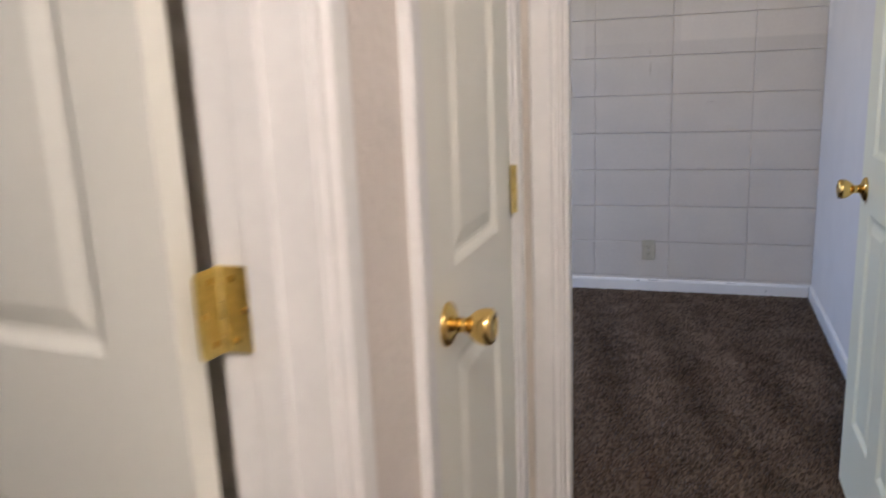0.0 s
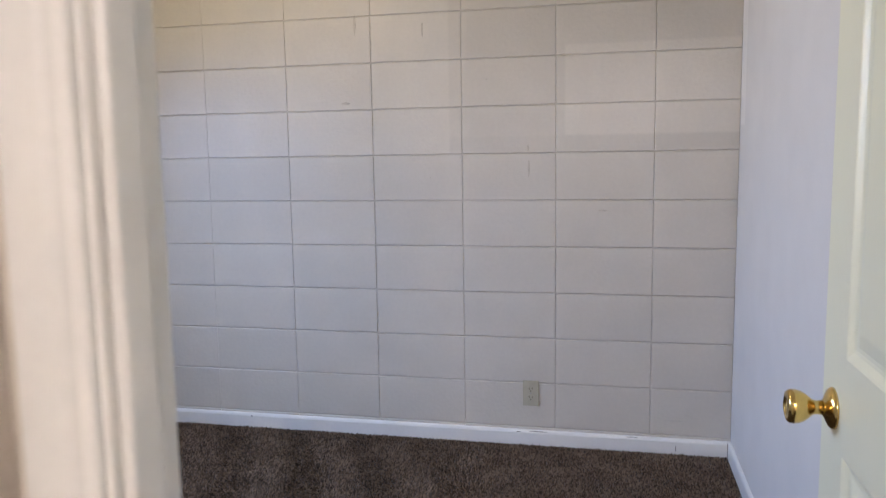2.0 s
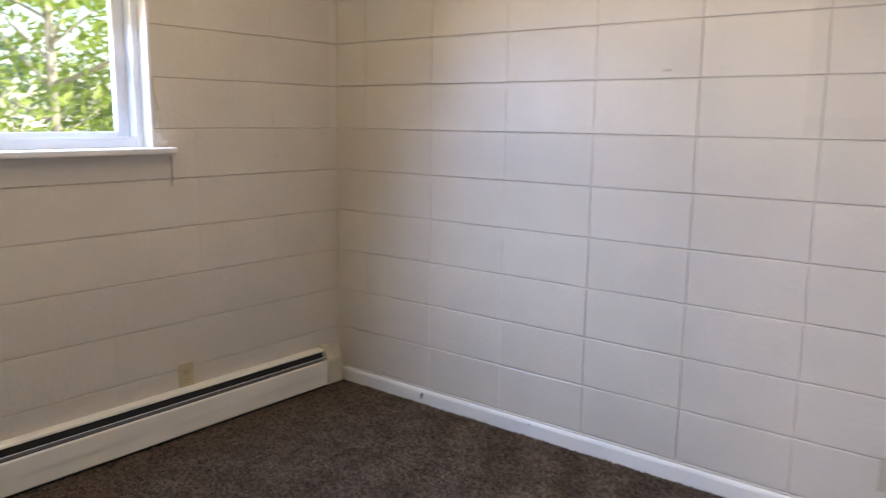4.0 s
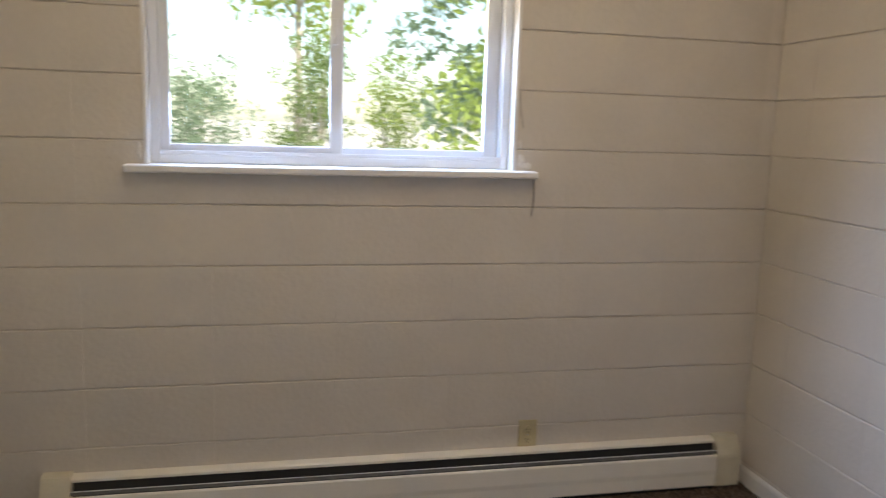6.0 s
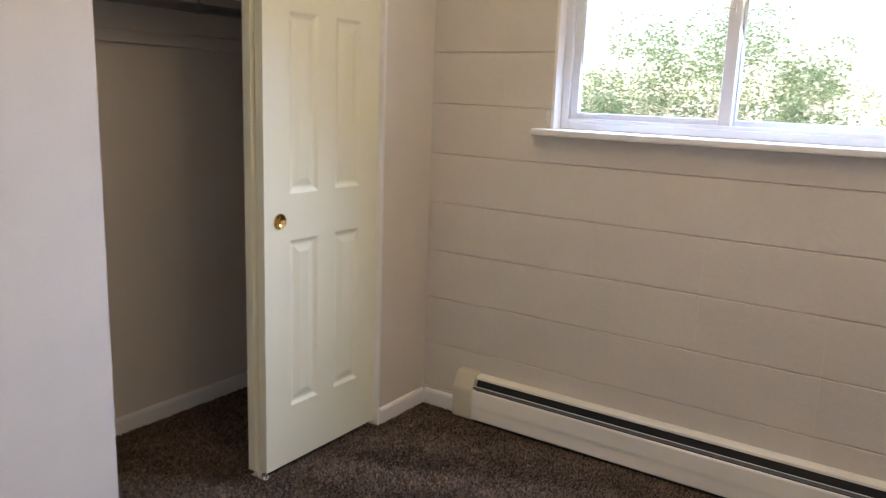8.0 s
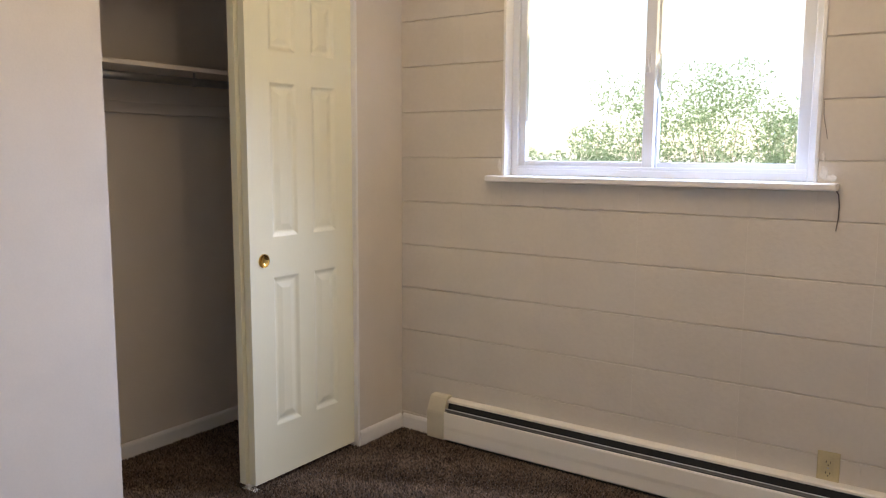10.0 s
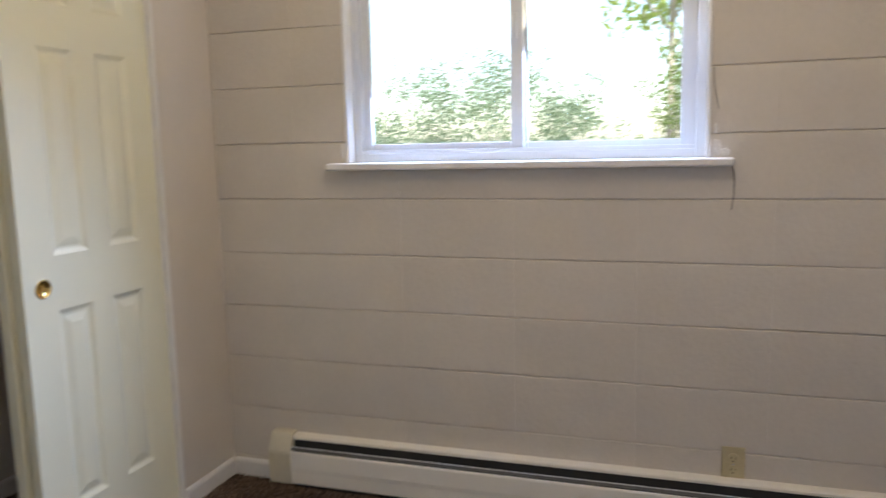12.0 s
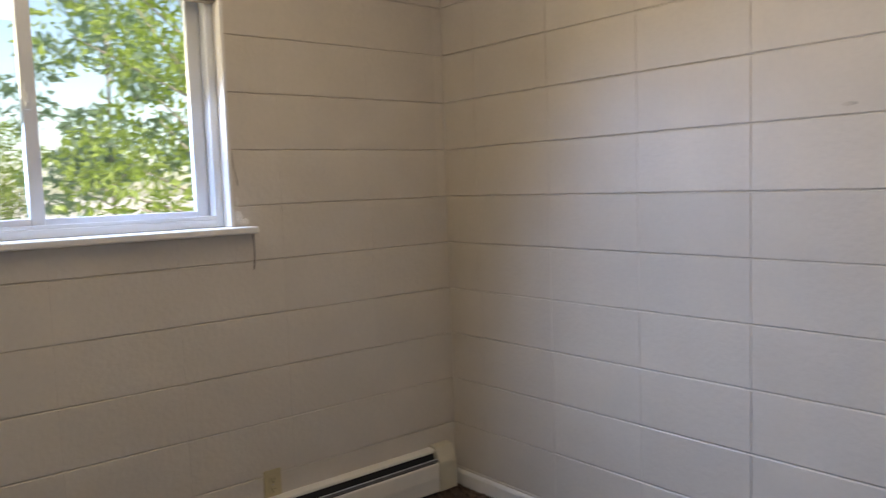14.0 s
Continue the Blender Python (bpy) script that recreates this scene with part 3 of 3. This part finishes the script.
blind = empty("window_blind", WM)
tagged(blind, "dark slatted blind pulled up to the window head", "blind")
part("head_rail", boxes((-0.048, -0.010, wy0 + 0.006, wy1 - 0.006, 2.16, ZT - 0.013), bevel=0.003), BLIND, blind)
for i in range(16):
    z = 1.972 + i * 0.0117
    bm = bmesh.new()
    cs = [(-0.047 + 0.0078 * k, 0.0035 * math.sin(math.pi * k / 5)) for k in range(6)]
    for y in (wy0 + 0.008, wy1 - 0.008):
        for x, d in cs:
            bm.verts.new((x, y, z + d))
        for x, d in reversed(cs):
            bm.verts.new((x, y, z + d + 0.0012))
    bm.verts.ensure_lookup_table()
    for k in range(12):
        bm.faces.new([bm.verts[j] for j in (k, (k + 1) % 12, 12 + (k + 1) % 12, 12 + k)])
    bm.faces.new(bm.verts[:12]), bm.faces.new(bm.verts[12:24])
    part("slat", bm, BLIND, blind)
part("bottom_rail", boxes((-0.047, -0.011, wy0 + 0.006, wy1 - 0.006, 1.948, 1.966), bevel=0.004, seg=2), BLIND, blind)


def cord(name, pts, r, mat, label, cat):
    c = bpy.data.curves.new(name, "CURVE")
    c.dimensions, c.bevel_depth, c.bevel_resolution = "3D", r, 2
    s = c.splines.new("POLY")
    s.points.add(len(pts) - 1)
    for p, q in zip(s.points, pts):
        p.co = (*q, 1)
    c.materials.append(mat)
    dg = bpy.data.objects.new(name, c)
    me = bpy.data.meshes.new_from_object(dg)
    return tagged(new(name, me), label, cat)


cord("loose_cord", [(XW + x, y, z) for x, y, z in ((0.022, -0.945, 1.208), (0.006, -0.936, 1.19), (0.003, -0.932, 1.15), (0.003, -0.933, 1.11), (0.003, -0.938, 1.068))], 0.0016, DIRT, "thin dark cord hanging below the window sill", "cord")

# ---- baseboard heater ----
heater = empty("baseboard_heater", Matrix.Translation((XW, 0, -0.011)))
tagged(heater, "cream enamel baseboard heater with beige end caps", "heater")
HY0, HY1 = -2.482, -0.152


def long_profile(pts, y0, y1):
    bm = bmesh.new()
    a, b = [bm.verts.new((x, y0, z)) for x, z in pts], [bm.verts.new((x, y1, z)) for x, z in pts]
    for i in range(len(pts)):
        j = (i + 1) % len(pts)
        bm.faces.new((a[i], a[j], b[j], b[i]))
    bm.faces.new(a), bm.faces.new(b)
    return bm


part("back_hood", long_profile([(0.0015, 0.02), (0.0015, 0.214), (0.010, 0.214), (0.034, 0.210), (0.038, 0.206), (0.038, 0.197), (0.0355, 0.197), (0.034, 0.204), (0.010, 0.209), (0.005, 0.209), (0.005, 0.02)], HY0, HY1), ENAMEL, heater)
part("front_cover", long_profile([(0.061, 0.158), (0.065, 0.157), (0.0675, 0.152), (0.0675, 0.095), (0.0655, 0.078), (0.0655, 0.034), (0.060, 0.028), (0.059, 0.032), (0.062, 0.038), (0.062, 0.078), (0.064, 0.095), (0.064, 0.150), (0.0605, 0.154)], HY0, HY1), ENAMEL, heater)
part("damper", long_profile([(0.0548, 0.171), (0.0562, 0.172), (0.0612, 0.162), (0.0598, 0.161)], HY0, HY1), DAMPER, heater, "grey steel damper blade")
part("damper_lip", long_profile([(0.0540, 0.1715), (0.0540, 0.1738), (0.0568, 0.1738), (0.0568, 0.1715)], HY0, HY1), VINYL, heater, "thin bright damper lip")
# solid filler behind the slot, its black colour replaces the shade among the fins
part("fin_shade_core", long_profile([(0.006, 0.012), (0.052, 0.012), (0.052, 0.140), (0.040, 0.176), (0.032, 0.196), (0.006, 0.196)], HY0 + 0.005, HY1 - 0.005), DARK, heater)


def end_cap(y0, y1):
    pts = [(0.001, 0.028), (0.001, 0.222), (0.030, 0.222), (0.040, 0.217), (0.047, 0.206), (0.070, 0.158), (0.072, 0.148), (0.071, 0.034), (0.067, 0.028)]
    part("end_cap", long_profile(pts, y0, y1), CAPM, heater, "yellowed beige end cap")


end_cap(-2.573, HY0)
end_cap(HY1, -0.056)

# ---- outlets ----


def outlet(m, mat, label):
    o = empty("wall_outlet", m)
    tagged(o, label, "outlet", group="wall outlets")
    part("cover_plate", boxes((-0.036, 0.036, -0.005, 0.0, -0.058, 0.058), bevel=0.003, seg=2), mat, o)
    for z in (-0.0195, 0.0195):
        bm = lathe([(0.0172, -0.0045), (0.0172, -0.0065), (0.0165, -0.0072)], 24, "y")
        bmesh.ops.translate(bm, verts=bm.verts, vec=(0, 0, z))
        s = part("socket", bm, mat, o)
        part("slots", boxes((-0.0075, -0.0055, -0.0078, -0.007, z - 0.001, z + 0.007), (0.0055, 0.0075, -0.0078, -0.007, z - 0.001, z + 0.006), (-0.002, 0.002, -0.0078, -0.007, z - 0.010, z - 0.006)), DARK, s)
    part("screw", lathe([(0.0032, -0.0045), (0.0030, -0.0062), (0.0015, -0.0066)], 12, "y"), STEEL, o)


outlet(Matrix.Translation((2.374, 0.0, 0.240)), TAN, "ivory duplex outlet on the block wall")
outlet(Matrix.Translation((XW, -0.911, 0.248)) @ pose(0, 0, 0, 0, 0, 90), IVORY, "yellowed duplex outlet above the heater")

# ---- ceiling lamps ----


def ceiling_lamp(x, y):
    o = empty("ceiling_light", Matrix.Translation((x, y, ZC)))
    tagged(o, "unseen flush ceiling light, metal base and finial without glass", "ceiling light", group="ceiling lights")
    # out of view: only a base and finial are modelled
    part("base", lathe([(0.07, 0.0), (0.07, -0.02), (0.06, -0.024)], 32), STEEL, o, smooth=True)
    part("finial", lathe([(0.008, -0.02), (0.008, -0.05), (0.004, -0.056)], 16), BRASSD, o)


ceiling_lamp(1.35, -1.35)
# unseen hall fixture, added above the fill lamp
ceiling_lamp(2.82, -5.0)

# ---- outside ----
rng = np.random.default_rng(7)


def foliage(parent, clumps, per, size, mat, name="crown"):
    """Many small bent leaves round the centres of clumps (x, y, z, radius)."""
    cs = []
    for x, y, z, r in clumps:
        d = rng.normal(size=(per, 3))
        d /= np.linalg.norm(d, axis=1)[:, None]
        d *= (r * rng.uniform(0.25, 1.0, per) ** 0.5)[:, None]
        d[:, 2] *= 0.8
        cs.append(d + (x, y, z))
    c = np.concatenate(cs)
    n = len(c)
    u = rng.normal(size=(n, 3))
    u /= np.linalg.norm(u, axis=1)[:, None]
    v = np.cross(u, rng.normal(size=(n, 3)))
    v /= np.linalg.norm(v, axis=1)[:, None]
    s = size * rng.uniform(0.6, 1.4, n)[:, None]
    w = np.cross(u, v) * s * 0.18
    V = np.stack([c - u * s, c - v * s * 0.45 + w, c + u * s, c + v * s * 0.45 + w], 1).reshape(-1, 3)
    k = np.arange(n)[:, None] * 4
    F = np.concatenate([k + (0, 1, 2), k + (0, 2, 3)])
    me = bpy.data.meshes.new(name)
    me.from_pydata(V.tolist(), [], F.tolist())
    me.materials.append(mat)
    ob = new(name, me)
    ob.parent = parent
    return ob


def limb(bm, a, b, r0, r1, n=8):
    a, b = Vector(a), Vector(b)
    q = (b - a).to_track_quat("Z", "Y")
    rings = [[bm.verts.new(p + q @ Vector((r * math.cos(t), r * math.sin(t), 0))) for t in [2 * math.pi * i / n for i in range(n)]] for p, r in ((a, r0), ((a + b) / 2 + Vector((0.06 * r0, 0.3 * r0, 0)), (r0 + r1) / 2), (b, r1))]
    for p, o in zip(rings, rings[1:]):
        for i in range(n):
            bm.faces.new((p[i], p[(i + 1) % n], o[(i + 1) % n], o[i]))
    bm.faces.new(rings[0]), bm.faces.new(rings[-1])


G0 = -0.32


def tree(x, y, h, spread, mat, label, nclump=26, per=170, leaf=0.10, low=0.35):
    t = empty("tree", Matrix.Translation((x, y, G0)))
    tagged(t, label, "tree", group="garden trees")
    bm = bmesh.new()
    limb(bm, (0, 0, -0.1), (0.05, 0.05, h * 0.5), 0.011 * h, 0.008 * h)
    limb(bm, (0.05, 0.05, h * 0.5), (0, 0.1, h * 0.92), 0.008 * h, 0.003 * h)
    clumps = []
    for i in range(nclump):
        a = i * 2.4 + rng.uniform(-0.4, 0.4)
        f = rng.uniform(low, 1.0)
        rr = spread * rng.uniform(0.25, 1.0) * math.sin(math.pi * min(0.93, 0.18 + 0.75 * (f - low) / (1 - low) + 0.08)) ** 0.6
        p = (rr * math.cos(a), rr * math.sin(a), h * f)
        if i % 2 == 0:
            limb(bm, (0.03, 0.03, h * f * 0.75), p, 0.0035 * h, 0.0012 * h, 6)
        clumps.append((*p, spread * rng.uniform(0.30, 0.52)))
    part("trunk", bm, BARK, t, smooth=True)
    foliage(t, clumps, per, leaf, mat)


def shrub(x, y, h, r, mat, label, per=150):
    t = empty("shrub", Matrix.Translation((x, y, G0)))
    tagged(t, label, "shrub", group="hedge shrubs")
    bm = bmesh.new()
    clumps = []
    for i in range(38):
        a, f = i * 2.4, rng.uniform(0.05, 1.0)
        rr = r * rng.uniform(0.2, 1.0) * (1.1 - 0.6 * f)
        p = (rr * math.cos(a), rr * math.sin(a), h * f)
        limb(bm, (0.04 * math.cos(a), 0.04 * math.sin(a), 0), p, 0.012, 0.004, 5)
        clumps.append((*p, r * rng.uniform(0.3, 0.5)))
    part("stems", bm, BARK, t)
    foliage(t, clumps, per, 0.036, mat, "leaves")


HEDGE = ((-10.5, -13.0, 2.6, 1.4), (-10.0, -11.2, 2.3, 1.3), (-10.6, -9.4, 2.2, 1.2), (-10.0, -7.8, 1.6, 1.0), (-10.4, -6.5, 2.1, 0.9), (-9.8, -5.2, 2.9, 1.0), (-10.3, -4.1, 3.0, 1.0), (-10.0, -3.0, 2.5, 0.9),
         (-10.2, -1.25, 3.0, 0.75), (-10.4, 0.1, 2.7, 0.8), (-9.2, 3.4, 2.6, 1.0))
for i, (x, y, h, r) in enumerate(HEDGE):
    shrub(x, y, h, r, LEAF_C if i < 8 else (LEAF_B, LEAF_A)[i % 2], "dense leafy green shrub in the garden")
tree(-7.6, 4.4, 7.5, 2.7, LEAF_A, "tall leafy tree with bright green crown", 50, 110, 0.085, 0.10)
tree(-6.6, 8.4, 8.5, 3.2, LEAF_B, "large leafy tree with a dense green crown", 70, 150, 0.085, 0.10)
tree(-11.5, 8.8, 9.0, 3.2, LEAF_A, "tall leafy tree behind the lawn", 60, 120, 0.10, 0.10)
tree(-7.4, 1.9, 7.0, 1.9, LEAF_A, "leafy tree with bright loose hanging branches", 56, 100, 0.072, 0.05)
tree(-11.4, -1.5, 7.0, 1.5, LEAF_A, "slim tree with airy yellow-green branches", 40, 90, 0.08, 0.46)
tree(-15, 3.0, 6.0, 2.0, LEAF_C, "pale green tree across the garden", 18, 130, 0.14, 0.3)

# ---- wear on the walls ----
STAIN = material("tan_drip_stain", (0.57, 0.505, 0.42), rough=0.4, var=0.15, scale=40, bump=0.1)
FILLER = material("white_filler", (0.74, 0.70, 0.64), rough=0.6, var=0.08, scale=60, fine=220, bump=0.6, bump_dist=0.002)


def smear(name, parent, mat, m, w, h, seed, thick=0.0008, label=""):
    """A thin uneven blot of paint or filler on a wall, w by h, out towards -y."""
    r = random.Random(seed)
    bm = bmesh.new()
    rim = []
    for k in range(14):
        a = 2 * math.pi * k / 14
        f = r.uniform(0.7, 1.05)
        rim.append((w / 2 * f * math.cos(a), h / 2 * f * math.sin(a)))
    lo = [bm.verts.new((x, 0, z)) for x, z in rim]
    hi = [bm.verts.new((x * 0.7, -thick, z * 0.7)) for x, z in rim]
    bm.faces.new(hi)
    for k in range(14):
        bm.faces.new((lo[k], lo[(k + 1) % 14], hi[(k + 1) % 14], hi[k]))
    ob = part(name, bm, mat, parent, label)
    ob.matrix_basis = m
    return ob


for n, (x, z, w, h) in enumerate(((1.597, 1.875, 0.013, 0.10), (1.905, 1.84, 0.010, 0.08), (2.363, 1.325, 0.010, 0.035), (2.366, 1.235, 0.011, 0.09), (1.545, 1.535, 0.045, 0.013), (2.185, 1.62, 0.007, 0.007), (2.68, 1.055, 0.05, 0.008), (1.93, 1.20, 0.006, 0.006), (1.30, 0.93, 0.006, 0.006), (3.05, 0.19, 0.06, 0.05), (2.99, 0.15, 0.10, 0.012), (1.60, 0.19, 0.007, 0.007))):
    smear("stain", wall_north, STAIN if z > 0.25 else BLOCK, Matrix.Translation((x, -0.0004, z)), w, h, 20 + n)
for n, (y, z, w, h) in enumerate(((-0.985, 1.262, 0.030, 0.055), (-0.962, 1.245, 0.040, 0.028), (-0.990, 1.315, 0.014, 0.040), (-2.246, 1.27, 0.018, 0.06))):
    smear("filler_smear", wall_west, FILLER, Matrix.Translation((XW + 0.0004, y, z)) @ pose(0, 0, 0, 0, 0, 90), w, h, 50 + n, 0.0015, "rough white filler beside the window")
cord("wall_crack", [(XW + 0.0006, y, z) for y, z in ((-0.999, 1.50), (-0.997, 1.455), (-0.992, 1.425), (-0.986, 1.40), (-0.982, 1.375))], 0.0009, DIRT, "fine dark crack in the paint beside the window", "crack")

# ---- carpet pile ----
PILE = material("carpet_tufts", (0.145, 0.102, 0.072), rough=1.0, var=0.22, scale=7, fine=120, bump=0, spec=0.08)


def tuft_shades(m):
    """Each tuft its own shade, from dark umber to pale tan."""
    nt = m.node_tree
    b = nt.nodes["Principled BSDF"]
    src = b.inputs["Base Color"].links[0].from_socket
    geo, r, v = (nt.nodes.new(k) for k in ("ShaderNodeNewGeometry", "ShaderNodeMapRange", "ShaderNodeVectorMath"))
    r.inputs["To Min"].default_value, r.inputs["To Max"].default_value = 0.35, 1.65
    v.operation = "SCALE"
    nt.links.new(geo.outputs["Random Per Island"], r.inputs["Value"])
    nt.links.new(src, v.inputs[0])
    nt.links.new(r.outputs[0], v.inputs["Scale"])
    nt.links.new(v.outputs[0], b.inputs["Base Color"])


tuft_shades(PILE)


def carpet_pile(areas, step):
    """Leaning three-sided tufts; the vacuum cleaner has laid them over in strokes."""
    r = np.random.default_rng(11)
    P = []
    for x0, x1, y0, y1 in areas:
        gx, gy = np.meshgrid(np.arange(x0, x1, step), np.arange(y0, y1, step))
        P.append(np.stack([gx.ravel(), gy.ravel()], 1))
    P = np.concatenate(P)
    P += r.uniform(-0.5, 0.5, P.shape) * step
    n = len(P)
    wave = P[:, 0] * 0.94 + P[:, 1] * 0.34 + 0.05 * np.sin(P[:, 1] * 3.1)
    stroke = np.tanh(1.6 * np.sin(wave * 2 * math.pi / 0.30 + 1.3 * np.sin(P[:, 1] * 2.0))) * (0.55 + 0.45 * np.sin(P[:, 1] * 2.3 + P[:, 0] * 1.7))
    lean = np.stack([0.15 * stroke, 0.45 * stroke], 1) * 0.009 + r.normal(0, 0.0032, (n, 2))
    h = r.uniform(0.007, 0.0125, n)
    a = r.uniform(0, 2 * math.pi, n)
    w = step * r.uniform(0.5, 0.8, n)
    V = np.zeros((n, 4, 3))
    for k in range(3):
        V[:, k, 0] = P[:, 0] + w * np.cos(a + k * 2.0944)
        V[:, k, 1] = P[:, 1] + w * np.sin(a + k * 2.0944)
    V[:, :3, 2] = 0.0004
    V[:, 3, :2] = P + lean
    V[:, 3, 2] = h
    q = np.arange(n)[:, None] * 4
    F = np.stack([q + (0, 1, 3), q + (1, 2, 3), q + (2, 0, 3)], 1).reshape(-1, 3)
    me = bpy.data.meshes.new("pile")
    me.from_pydata(V.reshape(-1, 3), [], F)
    me.materials.append(PILE)
    ob = new("pile", me)
    ob.parent = floor
    return ob


carpet_pile(((XW + 0.02, XE - 0.016, YS, -0.016), (XW + 0.01, 1.94, -3.485, YS), (HX + 0.01, XE - 0.01, -4.3, YS)), 0.0072)

# ---- blocks of the painted walls ----


def block_mesh(w, h, cx, c, depth=0.0042):
    """A block face, w by h, its front proud of the joints, with worn edges."""
    bm = bmesh.new()
    def ring(s, d):
        x, z = cx * s, c * s
        return [bm.verts.new(p) for p in ((x, d, z), (w - x, d, z), (w - x, d, h - z), (x, d, h - z))]
    o, mid, i = ring(0, depth), ring(0.35, depth * 0.4), ring(1, 0)
    for a, b in ((o, mid), (mid, i)):
        for k in range(4):
            bm.faces.new((a[k], a[(k + 1) % 4], b[(k + 1) % 4], b[k]))
    bm.faces.new(i)
    return mesh_of(bm, "block", BLOCK)


rb = random.Random(3)
shapes = {}


def block(parent, a0, a1, z0, z1, place, gx, gz, cx, cz=0.005):
    w, h = round(a1 - a0 - gx, 4), round(z1 - z0 - gz, 4)
    if w < 0.01 or h < 0.01:
        return
    key = (w, h, cx, cz)
    if key not in shapes:
        shapes[key] = block_mesh(w, h, cx, cz)
    ob = new("block", shapes[key])
    ob.parent = parent
    ob.matrix_basis = place(a0 + gx / 2, z0 + gz / 2 + rb.uniform(-0.0007, 0.0007), rb.uniform(-0.0003, 0.0003))


rows_z = [0.0] + [Z1 - PITCH_Z + PITCH_Z * k for k in range(12)] + [ZC]
rows_z = [z for z in rows_z if z <= ZC]
cols_x = [XW] + [X1 + PITCH_X * k for k in range(-1, 8) if XW + 0.02 < X1 + PITCH_X * k < XE] + [XE]
for z0, z1 in zip(rows_z, rows_z[1:]):
    for a0, a1 in zip(cols_x, cols_x[1:]):
        block(wall_north, a0, a1, z0, z1, lambda a, z, d: Matrix.Translation((a, d, z)), 0.0, 0.0016, 0.0032 if a0 > 1.2 else 0.0010, 0.0040)
cols_y = [-PITCH_X * k for k in range(9)] + [-3.50]
for z0, z1 in zip(rows_z, rows_z[1:]):
    for b1, b0 in zip(cols_y, cols_y[1:]):
        spans = [(b0, b1, z0, z1)]
        if b1 > WY0 and b0 < WY1 and z1 > WZ0 and z0 < WZ1:
            spans = [(b0, min(b1, WY0), z0, z1), (max(b0, WY1), b1, z0, z1)]
            if z0 < WZ0 < z1:
                spans.append((max(b0, WY0), min(b1, WY1), z0, WZ0 - 0.012))
            if z0 < WZ1 < z1:
                spans.append((max(b0, WY0), min(b1, WY1), WZ1, z1))
        for y0, y1, q0, q1 in spans:
            if y1 - y0 > 0.015 and q1 - q0 > 0.01:
                block(wall_west, y0, y1, q0, q1, lambda a, z, d: Matrix.Translation((XW - d, a, z)) @ pose(0, 0, 0, 0, 0, 90), 0.0, 0.0012, 0.0002, 0.0036)
